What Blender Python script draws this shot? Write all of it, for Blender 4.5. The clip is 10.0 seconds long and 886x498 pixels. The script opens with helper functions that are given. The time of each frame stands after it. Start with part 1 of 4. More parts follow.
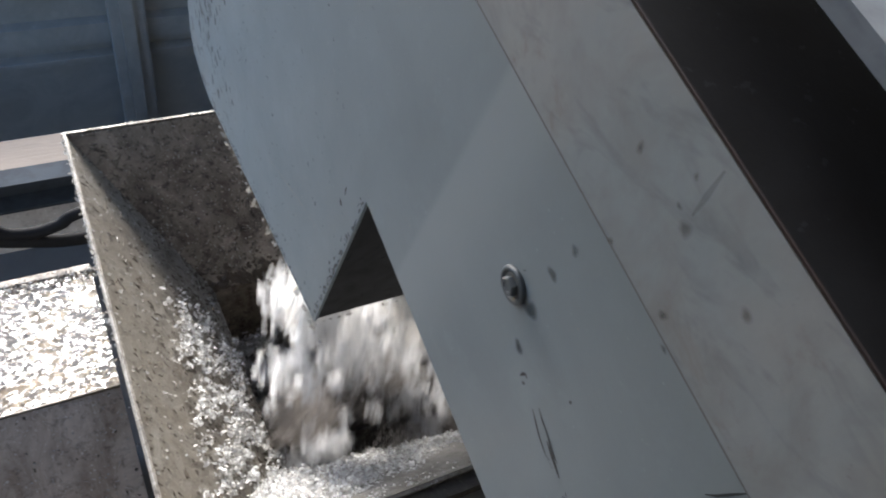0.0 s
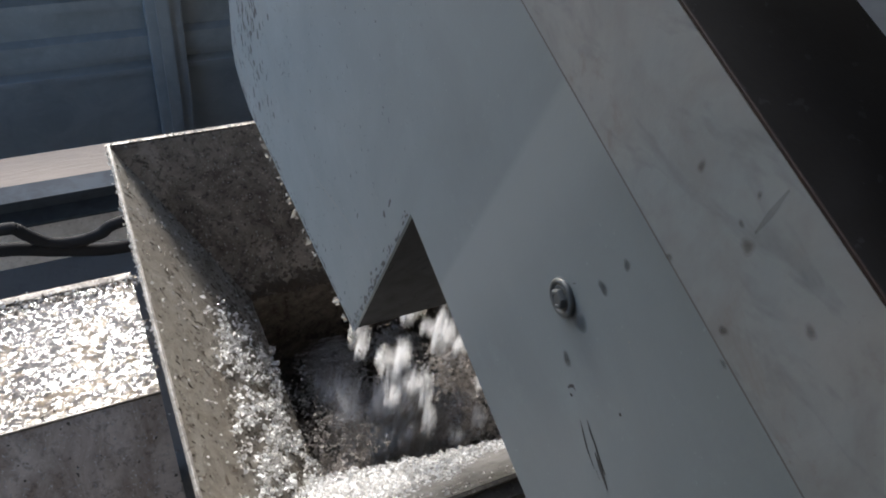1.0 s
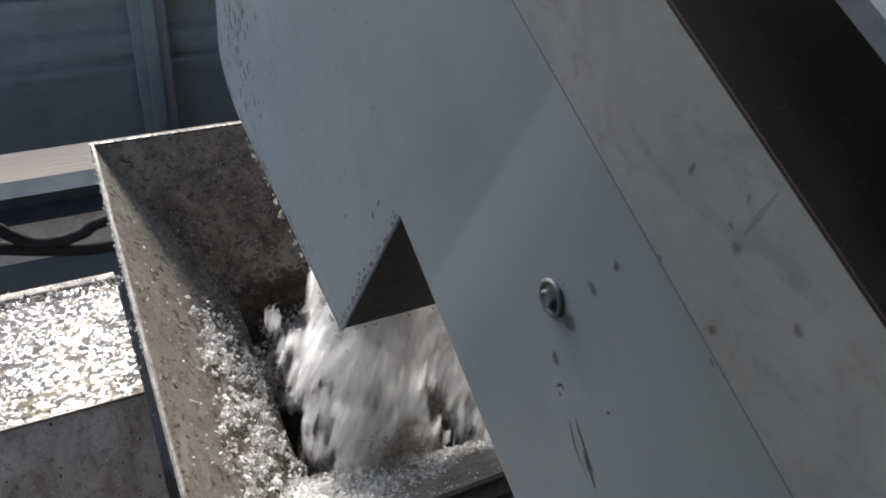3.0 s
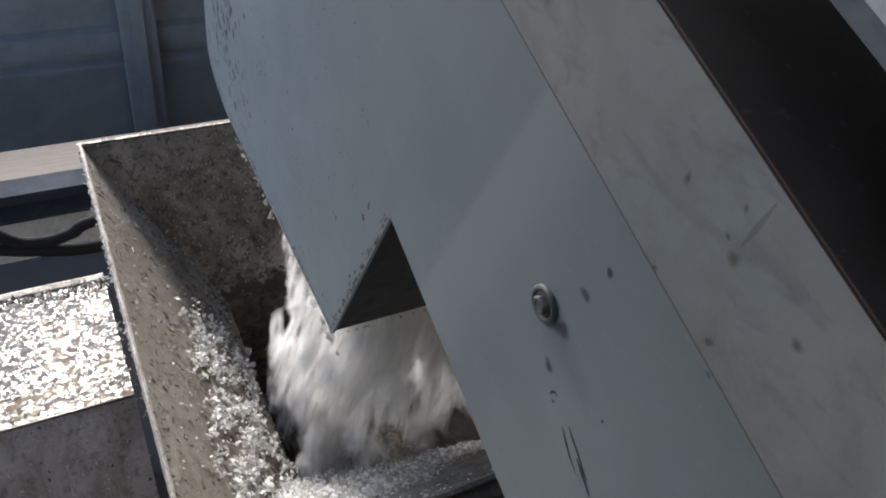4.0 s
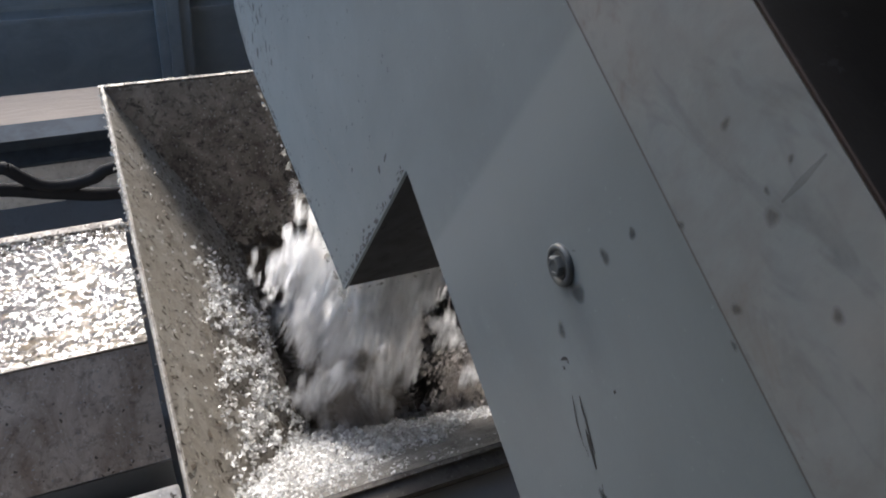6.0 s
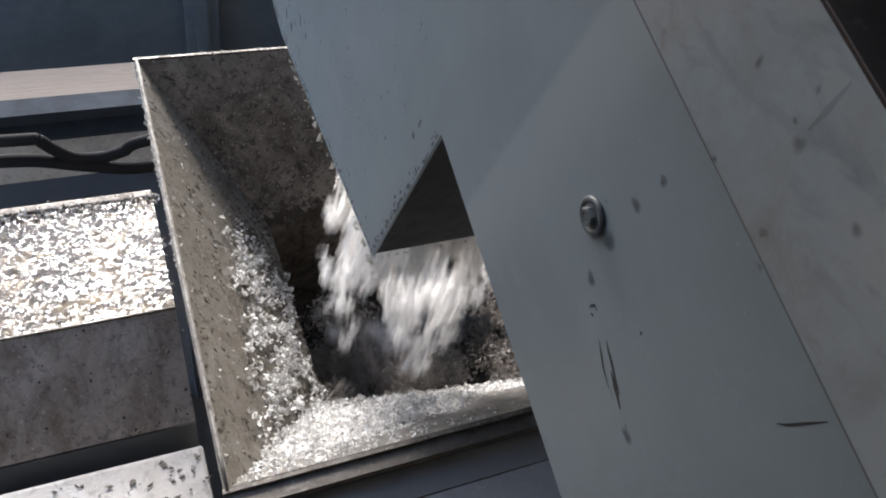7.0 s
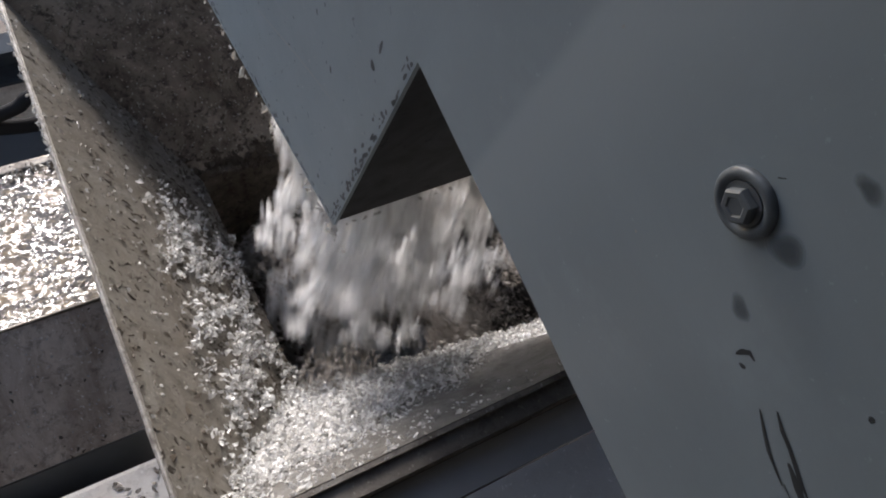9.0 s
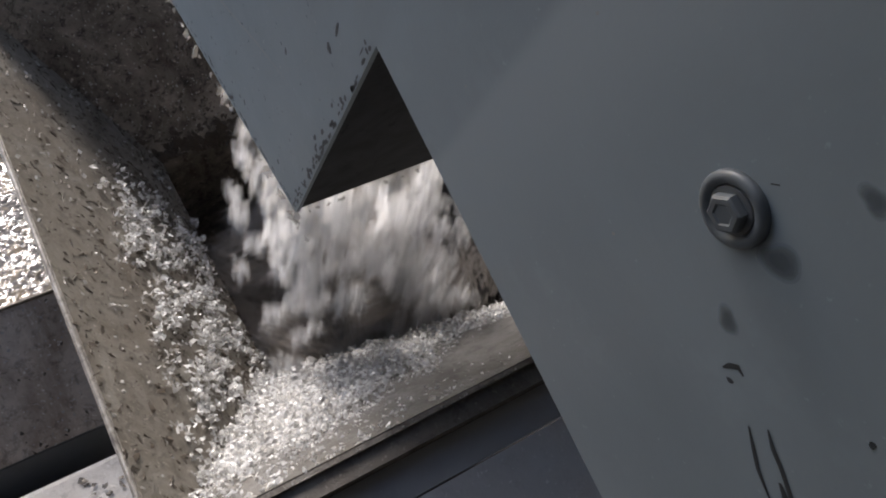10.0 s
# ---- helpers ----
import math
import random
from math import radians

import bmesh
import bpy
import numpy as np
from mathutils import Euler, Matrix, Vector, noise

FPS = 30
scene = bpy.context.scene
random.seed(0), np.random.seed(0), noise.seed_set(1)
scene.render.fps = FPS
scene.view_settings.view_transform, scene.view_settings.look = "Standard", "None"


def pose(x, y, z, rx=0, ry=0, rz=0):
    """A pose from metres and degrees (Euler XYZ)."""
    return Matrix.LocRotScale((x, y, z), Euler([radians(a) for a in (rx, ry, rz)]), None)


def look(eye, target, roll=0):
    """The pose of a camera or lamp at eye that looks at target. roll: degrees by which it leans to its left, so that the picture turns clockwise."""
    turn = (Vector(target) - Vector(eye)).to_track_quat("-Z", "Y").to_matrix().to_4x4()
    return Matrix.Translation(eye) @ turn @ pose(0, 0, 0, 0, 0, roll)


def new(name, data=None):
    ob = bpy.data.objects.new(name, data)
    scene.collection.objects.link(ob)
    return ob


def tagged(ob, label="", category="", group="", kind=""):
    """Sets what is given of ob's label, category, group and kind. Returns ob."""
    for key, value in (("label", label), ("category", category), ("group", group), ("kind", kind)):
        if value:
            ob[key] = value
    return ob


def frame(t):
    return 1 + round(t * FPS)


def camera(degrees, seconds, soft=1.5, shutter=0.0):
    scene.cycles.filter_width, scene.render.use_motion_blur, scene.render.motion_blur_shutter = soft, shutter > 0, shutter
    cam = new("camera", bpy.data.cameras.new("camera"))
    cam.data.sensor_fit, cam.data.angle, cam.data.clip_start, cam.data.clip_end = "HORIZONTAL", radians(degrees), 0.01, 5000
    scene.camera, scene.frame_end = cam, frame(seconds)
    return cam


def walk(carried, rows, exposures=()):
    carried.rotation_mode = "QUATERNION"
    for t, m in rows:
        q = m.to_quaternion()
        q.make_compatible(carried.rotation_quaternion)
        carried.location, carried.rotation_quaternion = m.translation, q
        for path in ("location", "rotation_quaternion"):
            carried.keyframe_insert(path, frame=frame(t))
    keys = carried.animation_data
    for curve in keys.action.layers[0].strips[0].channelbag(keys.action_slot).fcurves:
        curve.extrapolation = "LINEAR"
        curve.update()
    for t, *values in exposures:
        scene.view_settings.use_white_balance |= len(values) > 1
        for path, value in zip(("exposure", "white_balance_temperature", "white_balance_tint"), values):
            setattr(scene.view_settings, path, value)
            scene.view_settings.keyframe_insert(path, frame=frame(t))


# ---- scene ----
cam = camera(59.1, 10.0, soft=1.9, shutter=0.28)
PATH = [
    (0, (-0.011, -1.065, 1.676), (0.801, 0.125, 0.288), 11.3),
    (0.5, (-0.022, -1.06, 1.679), (0.722, 0.176, 0.294), 9.3),
    (1, (-0.024, -1.063, 1.681), (0.73, 0.172, 0.301), 9.5),
    (1.5, (-0.022, -1.058, 1.68), (0.73, 0.174, 0.296), 9.6),
    (2, (-0.024, -1.061, 1.682), (0.741, 0.169, 0.302), 9.8),
    (2.5, (-0.03, -1.066, 1.683), (0.752, 0.158, 0.309), 10.5),
    (4, (-0.025, -1.057, 1.682), (0.784, 0.147, 0.306), 11.2),
    (4.5, (-0.02, -1.055, 1.68), (0.795, 0.139, 0.298), 11.5),
    (5, (-0.012, -1.049, 1.674), (0.781, 0.143, 0.277), 11.6),
    (5.5, (-0.007, -1.045, 1.666), (0.757, 0.134, 0.241), 12.4),
    (6, (-0.011, -1.05, 1.662), (0.724, 0.119, 0.216), 12.8),
    (6.2, (-0.015, -1.051, 1.658), (0.702, 0.113, 0.199), 13.3),
    (7.3, (-0.04, -1.081, 1.664), (0.659, 0.086, 0.198), 13.5),
    (7.5, (-0.03, -1.068, 1.651), (0.673, 0.091, 0.18), 12.8),
    (8, (-0.005, -1.009, 1.602), (0.714, 0.058, 0.07), 12.8),
    (8.5, (0.007, -0.963, 1.571), (0.743, 0.022, -0.006), 11.8),
    (9, (0.021, -0.927, 1.548), (0.758, 0.01, -0.058), 11.9),
    (9.5, (0.033, -0.919, 1.544), (0.797, -0.035, -0.079), 12.8),
    (10, (0.036, -0.909, 1.538), (0.807, -0.066, -0.103), 14.0),
]
walk(cam, [(t, look(eye, target, roll)) for t, eye, target, roll in PATH], exposures=[(0, 1.72, 6550, 11), (0.5, 1.52, 6550, 11), (2.5, 1.44, 6600, 11), (5, 1.44, 6600, 12), (7.5, 1.40, 6550, 13), (8.5, 1.06, 6600, 14), (10, 0.98, 6700, 15)])

# ---- world, sun, exposure ----
SUN = Vector((0.03, 0.90, 0.41)).normalized()
world = bpy.data.worlds.new("sky")
scene.world = world
world.use_nodes = True
wn = world.node_tree.nodes
sky = wn.new("ShaderNodeTexSky")
sky.sky_type = "NISHITA"
sky.sun_disc = False
sky.sun_elevation = math.asin(SUN.z)
sky.sun_rotation = math.atan2(SUN.x, SUN.y)
sky.air_density, sky.dust_density, sky.ozone_density = 1.0, 1.5, 2.0
world.node_tree.links.new(sky.outputs[0], wn["Background"].inputs[0])
wn["Background"].inputs[1].default_value = 0.15
sun_data = bpy.data.lights.new("sun", "SUN")
sun_data.energy, sun_data.angle, sun_data.color = 2.9, radians(16), (1.0, 0.98, 0.955)
sun = new("sun", sun_data)
sun.matrix_world = look(tuple(SUN * 12), (0, 0, 0))


# ---- materials ----
def rgb(c):
    return (c[0], c[1], c[2], 1.0)


class Nodes:
    """A node material with short calls."""

    def __init__(self, name):
        self.m = bpy.data.materials.new(name)
        self.m.use_nodes = True
        self.t = self.m.node_tree
        self.b = self.t.nodes["Principled BSDF"]
        self.out = self.t.nodes["Material Output"]
        self.co = self.t.nodes.new("ShaderNodeTexCoord").outputs["Object"]

    def link(self, a, b):
        self.t.links.new(a, b)

    def mapped(self, sx, sy, sz, rx=0, ry=0, rz=0):
        n = self.t.nodes.new("ShaderNodeMapping")
        n.inputs["Scale"].default_value = (sx, sy, sz)
        n.inputs["Rotation"].default_value = (radians(rx), radians(ry), radians(rz))
        self.link(self.co, n.inputs["Vector"])
        return n.outputs[0]

    def noise(self, scale, detail=4.0, rough=0.6, co=None, distort=0.0):
        n = self.t.nodes.new("ShaderNodeTexNoise")
        n.inputs["Scale"].default_value = scale
        n.inputs["Detail"].default_value = detail
        n.inputs["Roughness"].default_value = rough
        n.inputs["Distortion"].default_value = distort
        self.link(co or self.co, n.inputs["Vector"])
        return n.outputs["Fac"]

    def cells(self, scale, co=None):
        n = self.t.nodes.new("ShaderNodeTexVoronoi")
        n.inputs["Scale"].default_value = scale
        self.link(co or self.co, n.inputs["Vector"])
        return n.outputs["Distance"]

    def ramp(self, fac, lo, hi, flip=False):
        n = self.t.nodes.new("ShaderNodeMapRange")
        n.inputs["From Min"].default_value, n.inputs["From Max"].default_value = lo, hi
        n.inputs["To Min"].default_value, n.inputs["To Max"].default_value = (1, 0) if flip else (0, 1)
        self.link(fac, n.inputs["Value"])
        return n.outputs[0]

    def times(self, a, b):
        n = self.t.nodes.new("ShaderNodeMath")
        n.operation = "MULTIPLY"
        for i, v in enumerate((a, b)):
            if isinstance(v, (int, float)):
                n.inputs[i].default_value = v
            else:
                self.link(v, n.inputs[i])
        return n.outputs[0]

    def mix(self, fac, a, b):
        n = self.t.nodes.new("ShaderNodeMix")
        n.data_type = "RGBA"
        for sock, v in ((n.inputs[0], fac), (n.inputs[6], a), (n.inputs[7], b)):
            if isinstance(v, tuple):
                sock.default_value = rgb(v)
            elif isinstance(v, (int, float)):
                sock.default_value = v
            else:
                self.link(v, sock)
        return n.outputs[2]

    def value(self, fac, a, b):
        n = self.t.nodes.new("ShaderNodeMapRange")
        n.inputs["To Min"].default_value, n.inputs["To Max"].default_value = a, b
        self.link(fac, n.inputs["Value"])
        return n.outputs[0]

    def bump(self, fac, height, below=None):
        n = self.t.nodes.new("ShaderNodeBump")
        n.inputs["Strength"].default_value = 1.0
        n.inputs["Distance"].default_value = height
        self.link(fac, n.inputs["Height"])
        if below is not None:
            self.link(below, n.inputs["Normal"])
        self.link(n.outputs[0], self.b.inputs["Normal"])
        return n.outputs[0]

    def set(self, colour=None, rough=None, metal=None, spec=None):
        for key, v in (("Base Color", colour), ("Roughness", rough), ("Metallic", metal), ("Specular IOR Level", spec)):
            if v is None:
                continue
            if isinstance(v, tuple):
                self.b.inputs[key].default_value = rgb(v)
            elif isinstance(v, (int, float)):
                self.b.inputs[key].default_value = v
            else:
                self.link(v, self.b.inputs[key])
        return self.m


def paint(name, base, dirt, amount=0.5, chips=0.0, rough=0.42, cloud=7):
    """Sprayed machine paint with clouds of grime, fine dust specks and, where asked, chips down to dark steel."""
    n = Nodes(name)
    clouds = n.noise(cloud, 5, 0.65, distort=0.6)
    c = n.mix(n.times(n.ramp(clouds, 0.42, 0.8), amount), base, dirt)
    c = n.mix(n.times(n.ramp(n.noise(26, 4, 0.7), 0.55, 0.8), amount * 0.5), c, tuple(v * 1.35 for v in base))
    c = n.mix(n.times(n.ramp(n.noise(260, 2, 0.6), 0.70, 0.76), 0.22), c, tuple(min(1, v * 1.9) for v in base))
    if chips:
        spot = n.ramp(n.noise(95, 3, 0.6, n.mapped(1, 1, 0.5)), 0.69 - chips, 0.72 - chips)
        c = n.mix(spot, c, (0.03, 0.03, 0.035))
    n.bump(n.noise(420, 2, 0.5), 0.00006, n.bump(n.noise(9, 2, 0.5), 0.0006))
    return n.set(c, n.value(n.noise(18, 4, 0.6), rough - 0.1, rough + 0.15), 0.0, 0.45)


def plate_paint():
    """The side plate's paint: as paint(), with a paler band that runs up from the notch."""
    m = paint("grey_plate_paint", (0.255, 0.308, 0.343), (0.195, 0.232, 0.257), 0.6, rough=0.36)
    t = m.node_tree
    bsdf = t.nodes["Principled BSDF"]
    old = bsdf.inputs["Base Color"].links[0].from_socket
    co = next(n for n in t.nodes if n.type == "TEX_COORD").outputs["Object"]
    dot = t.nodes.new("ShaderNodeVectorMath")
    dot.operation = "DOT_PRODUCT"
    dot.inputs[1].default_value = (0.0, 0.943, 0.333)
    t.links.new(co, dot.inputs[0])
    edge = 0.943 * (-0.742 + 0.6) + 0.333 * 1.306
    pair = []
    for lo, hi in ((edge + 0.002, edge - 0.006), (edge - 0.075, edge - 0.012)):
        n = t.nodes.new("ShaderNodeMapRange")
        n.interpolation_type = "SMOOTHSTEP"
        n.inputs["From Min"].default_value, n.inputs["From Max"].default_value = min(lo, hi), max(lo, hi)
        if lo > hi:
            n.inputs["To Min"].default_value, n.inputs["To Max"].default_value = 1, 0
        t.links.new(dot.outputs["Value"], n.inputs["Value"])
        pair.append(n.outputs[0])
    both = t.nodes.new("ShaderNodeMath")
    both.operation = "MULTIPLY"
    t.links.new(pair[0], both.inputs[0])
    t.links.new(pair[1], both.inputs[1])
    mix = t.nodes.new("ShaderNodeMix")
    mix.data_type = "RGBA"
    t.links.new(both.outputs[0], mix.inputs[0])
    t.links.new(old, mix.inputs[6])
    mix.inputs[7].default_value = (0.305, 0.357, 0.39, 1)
    # blisters and flaking round the spout's back corner, fine pale dust specks lower down
    sep = t.nodes.new("ShaderNodeSeparateXYZ")
    t.links.new(co, sep.inputs[0])

    def node(value, lo, hi, a=0.0, b=1.0):
        n = t.nodes.new("ShaderNodeMapRange")
        n.interpolation_type = "SMOOTHSTEP"
        for key, v in (("From Min", lo), ("From Max", hi), ("To Min", a), ("To Max", b)):
            n.inputs[key].default_value = v
        t.links.new(value, n.inputs["Value"])
        return n.outputs[0]

    def grain(scale, detail, lo, hi):
        n = t.nodes.new("ShaderNodeTexNoise")
        n.inputs["Scale"].default_value, n.inputs["Detail"].default_value = scale, detail
        t.links.new(co, n.inputs["Vector"])
        return node(n.outputs[0], lo, hi)

    def product(p, q):
        n = t.nodes.new("ShaderNodeMath")
        n.operation = "MULTIPLY"
        t.links.new(p, n.inputs[0])
        if isinstance(q, float):
            n.inputs[1].default_value = q
        else:
            t.links.new(q, n.inputs[1])
        return n.outputs[0]

    def over(under, fac, colour):
        n = t.nodes.new("ShaderNodeMix")
        n.data_type = "RGBA"
        t.links.new(fac, n.inputs[0])
        t.links.new(under, n.inputs[6])
        n.inputs[7].default_value = (*colour, 1)
        return n.outputs[2]

    corner = node(sep.outputs["Y"], 0.22, 0.46)
    spout = node(sep.outputs["Y"], -0.12, 0.05)
    c = over(mix.outputs[2], product(product(grain(30, 4, 0.50, 0.66), corner), 0.6), (0.27, 0.29, 0.30))
    c = over(c, product(product(grain(70, 3, 0.60, 0.66), corner), 0.85), (0.07, 0.075, 0.08))
    c = over(c, product(product(grain(170, 2, 0.70, 0.74), spout), 0.8), (0.05, 0.055, 0.06))
    c = over(c, product(product(grain(230, 2, 0.71, 0.75), spout), 0.5), (0.42, 0.44, 0.45))
    t.links.new(c, bsdf.inputs["Base Color"])
    return m


def cover_paint():
    """Pale cover paint rubbed thin, with brownish blotches, grey wipe marks and a few rust dots."""
    n = Nodes("pale_stained_cover_paint")
    c = n.mix(n.ramp(n.noise(11, 4, 0.6), 0.35, 0.7), (0.285, 0.332, 0.365), (0.345, 0.36, 0.37))
    c = n.mix(n.times(n.ramp(n.noise(26, 4, 0.65, distort=0.5), 0.46, 0.74), 0.7), c, (0.222, 0.232, 0.24))
    c = n.mix(n.times(n.ramp(n.noise(48, 3, 0.6, n.mapped(1, 0.6, 1.5), 0.6), 0.54, 0.76), 0.65), c, (0.155, 0.18, 0.20))
    c = n.mix(n.times(n.ramp(n.noise(22, 5, 0.7, distort=0.4), 0.58, 0.76), 0.8), c, (0.20, 0.168, 0.142))
    c = n.mix(n.times(n.ramp(n.noise(120, 3, 0.6), 0.69, 0.75), 0.5), c, (0.09, 0.07, 0.062))
    n.bump(n.noise(420, 2, 0.5), 0.00006, n.bump(n.noise(24, 3, 0.6), 0.0007))
    return n.set(c, n.value(n.noise(30, 4, 0.6), 0.36, 0.6), 0.0, 0.45)


def dirty_steel(name, base, brown, amount, metal=0.35, rough=0.42, streak=(1, 1, 1), spots=0.6):
    """Used stainless sheet with brown water stains, dried splashes and dark specks."""
    n = Nodes(name)
    big = n.noise(9, 6, 0.7, n.mapped(*streak), 0.8)
    c = n.mix(n.times(n.ramp(big, 0.36, 0.66), amount), base, brown)
    fine = n.noise(75, 5, 0.75, distort=0.4)
    c = n.mix(n.times(n.ramp(fine, 0.52, 0.64), spots), c, tuple(v * 0.35 for v in brown))
    c = n.mix(n.times(n.ramp(n.noise(190, 3, 0.7), 0.63, 0.70), 0.6), c, tuple(min(1, v * 2.2) for v in base))
    n.bump(fine, 0.0012, n.bump(n.noise(300, 2, 0.5), 0.0004))
    return n.set(c, n.value(n.ramp(big, 0.3, 0.7), rough - 0.14, rough + 0.22), metal, 0.5)


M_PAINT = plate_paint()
# spout front: its shade is put into a darker base colour
M_FRONT = paint("wet_spout_shade_paint", (0.060, 0.062, 0.065), (0.018, 0.018, 0.018), 1.0, chips=0.05, rough=0.6, cloud=16)
M_COVER = cover_paint()
M_RUSTEDGE = paint("rusty_dark_edge", (0.018, 0.012, 0.012), (0.035, 0.018, 0.016), 0.8, rough=0.7, cloud=60)
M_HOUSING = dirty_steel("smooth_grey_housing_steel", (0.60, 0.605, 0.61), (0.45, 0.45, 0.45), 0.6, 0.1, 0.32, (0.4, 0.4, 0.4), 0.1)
M_UNDER = paint("dark_grey_paint", (0.15, 0.16, 0.168), (0.08, 0.08, 0.083), 0.7, rough=0.34)
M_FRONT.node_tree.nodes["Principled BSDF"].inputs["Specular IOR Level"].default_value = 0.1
M_PANEL = paint("blue_grey_panel_paint", (0.22, 0.252, 0.28), (0.13, 0.148, 0.165), 0.8)
M_CHANNEL = paint("blue_channel_paint", (0.055, 0.066, 0.078), (0.032, 0.034, 0.037), 0.8, rough=0.9, cloud=18)
M_CHANNEL.node_tree.nodes["Principled BSDF"].inputs["Specular IOR Level"].default_value = 0.15
# grey bed taken down to near black, the cover's inner shade in its colour
M_BED = paint("bed_shade_paint", (0.017, 0.0175, 0.019), (0.010, 0.0095, 0.0095), 0.9, chips=0.03, rough=0.5, cloud=20)
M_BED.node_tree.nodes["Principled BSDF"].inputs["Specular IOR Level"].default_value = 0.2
M_HOSE = paint("black_hose_rubber", (0.012, 0.012, 0.013), (0.03, 0.027, 0.024), 0.5, rough=0.8)
M_HOSE.node_tree.nodes["Principled BSDF"].inputs["Specular IOR Level"].default_value = 0.2
M_LEFT = dirty_steel("stained_steel_wall", (0.255, 0.236, 0.202), (0.13, 0.107, 0.08), 0.85, 0.1, 0.45, (1.5, 1.5, 1.5), 0.5)
M_BACK = dirty_steel("brown_stained_steel_wall", (0.30, 0.262, 0.225), (0.085, 0.068, 0.054), 0.95, 0.1, 0.5, (1.6, 1.6, 1.2), 0.9)
M_NEAR = dirty_steel("grey_splashed_steel_wall", (0.135, 0.13, 0.122), (0.07, 0.061, 0.05), 0.8, 0.0, 0.55, (2, 2, 2), 0.75)
M_THROAT = dirty_steel("dark_throat_steel", (0.15, 0.132, 0.115), (0.06, 0.05, 0.042), 0.9, 0.1, 0.4)
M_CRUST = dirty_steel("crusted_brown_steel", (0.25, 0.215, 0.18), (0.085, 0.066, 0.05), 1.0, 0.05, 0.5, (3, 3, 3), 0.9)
M_RIM = dirty_steel("worn_steel_edge", (0.24, 0.225, 0.20), (0.11, 0.09, 0.075), 0.8, 0.25, 0.5, (5, 5, 5), 0.6)
M_FLANGE = dirty_steel("brown_stained_flange", (0.17, 0.155, 0.135), (0.085, 0.072, 0.06), 0.8, 0.2, 0.42, (2, 2, 2), 0.4)
M_DARKPLATE = paint("dark_plate_paint", (0.33, 0.337, 0.343), (0.24, 0.24, 0.243), 0.7, rough=0.42)
M_BEAD = dirty_steel("worn_bead", (0.33, 0.315, 0.29), (0.14, 0.12, 0.10), 0.9, 0.2, 0.55, (6, 6, 6), 0.6)
M_BROWN = dirty_steel("rusty_brown_steel", (0.60, 0.515, 0.435), (0.27, 0.20, 0.15), 0.95, 0.05, 0.45, (2.4, 1.2, 1.2), 0.55)
M_PALE = dirty_steel("pale_concrete_ledge", (0.66, 0.64, 0.61), (0.42, 0.38, 0.34), 0.6, 0.0, 0.7, spots=0.35)
M_BOLT = paint("zinc_steel", (0.115, 0.134, 0.15), (0.07, 0.078, 0.086), 0.7, rough=0.42, cloud=60)
M_DARKSTEEL = dirty_steel("dark_bare_steel", (0.085, 0.085, 0.088), (0.04, 0.036, 0.033), 0.7, 0.4, 0.32, spots=0.3)


def wood_material():
    n = Nodes("weathered_wood")
    grain = n.noise(16, 6, 0.7, n.mapped(0.6, 9, 9), 0.5)
    c = n.mix(grain, (0.15, 0.118, 0.092), (0.29, 0.24, 0.195))
    n.bump(grain, 0.002)
    return n.set(c, 0.75, 0.0)


def concrete_material():
    n = Nodes("floor_concrete")
    c = n.mix(n.noise(3, 6, 0.7), (0.07, 0.065, 0.06), (0.13, 0.125, 0.118))
    c = n.mix(n.ramp(n.noise(11, 5, 0.7), 0.55, 0.75), c, (0.07, 0.062, 0.055))
    n.bump(n.noise(60, 4, 0.7), 0.003)
    return n.set(c, 0.8, 0.0)


def wet_material():
    """A wet dirty sheet: a rippled water film broken by grime, golden-brown silt in the dry islands."""
    n = Nodes("wet_grimy_sheet")
    silt = n.ramp(n.noise(14, 5, 0.7), 0.50, 0.72)
    c = n.mix(silt, (0.016, 0.016, 0.021), (0.12, 0.085, 0.042))
    n.bump(n.cells(150), 0.0008, n.bump(n.noise(55, 5, 0.75, distort=0.8), 0.0014))
    film = n.ramp(n.noise(105, 5, 0.72, distort=0.7), 0.510, 0.545)
    return n.set(c, n.value(film, 0.55, 0.07), 0.0, n.value(film, 0.12, 1.0))


def flake_material(name, colour, gloss, through_light, clear=0.0):
    n = Nodes(name)
    shade = n.t.nodes.new("ShaderNodeNewGeometry").outputs["Random Per Island"]
    c = n.mix(shade, tuple(v * 0.78 for v in colour), colour)
    n.set(c, n.value(shade, gloss, gloss + 0.2), 0.0, 0.6)
    tr = n.t.nodes.new("ShaderNodeBsdfTranslucent")
    n.link(c, tr.inputs[0])
    add = n.t.nodes.new("ShaderNodeMixShader")
    add.inputs[0].default_value = through_light
    n.link(n.b.outputs[0], add.inputs[1])
    n.link(tr.outputs[0], add.inputs[2])
    last = add
    if clear:
        glassy = n.t.nodes.new("ShaderNodeBsdfTransparent")
        last = n.t.nodes.new("ShaderNodeMixShader")
        last.inputs[0].default_value = clear
        n.link(add.outputs[0], last.inputs[1])
        n.link(glassy.outputs[0], last.inputs[2])
    n.link(last.outputs[0], n.out.inputs[0])
    return n.m


def mound_material():
    n = Nodes("packed_white_flakes")
    cells = n.cells(130)
    c = n.mix(n.ramp(n.noise(60, 4, 0.7), 0.32, 0.66), (0.27, 0.26, 0.245), (0.62, 0.61, 0.595))
    n.bump(cells, 0.006, n.bump(n.noise(45, 4, 0.7), 0.008))
    return n.set(c, 0.3, 0.0, 0.6)


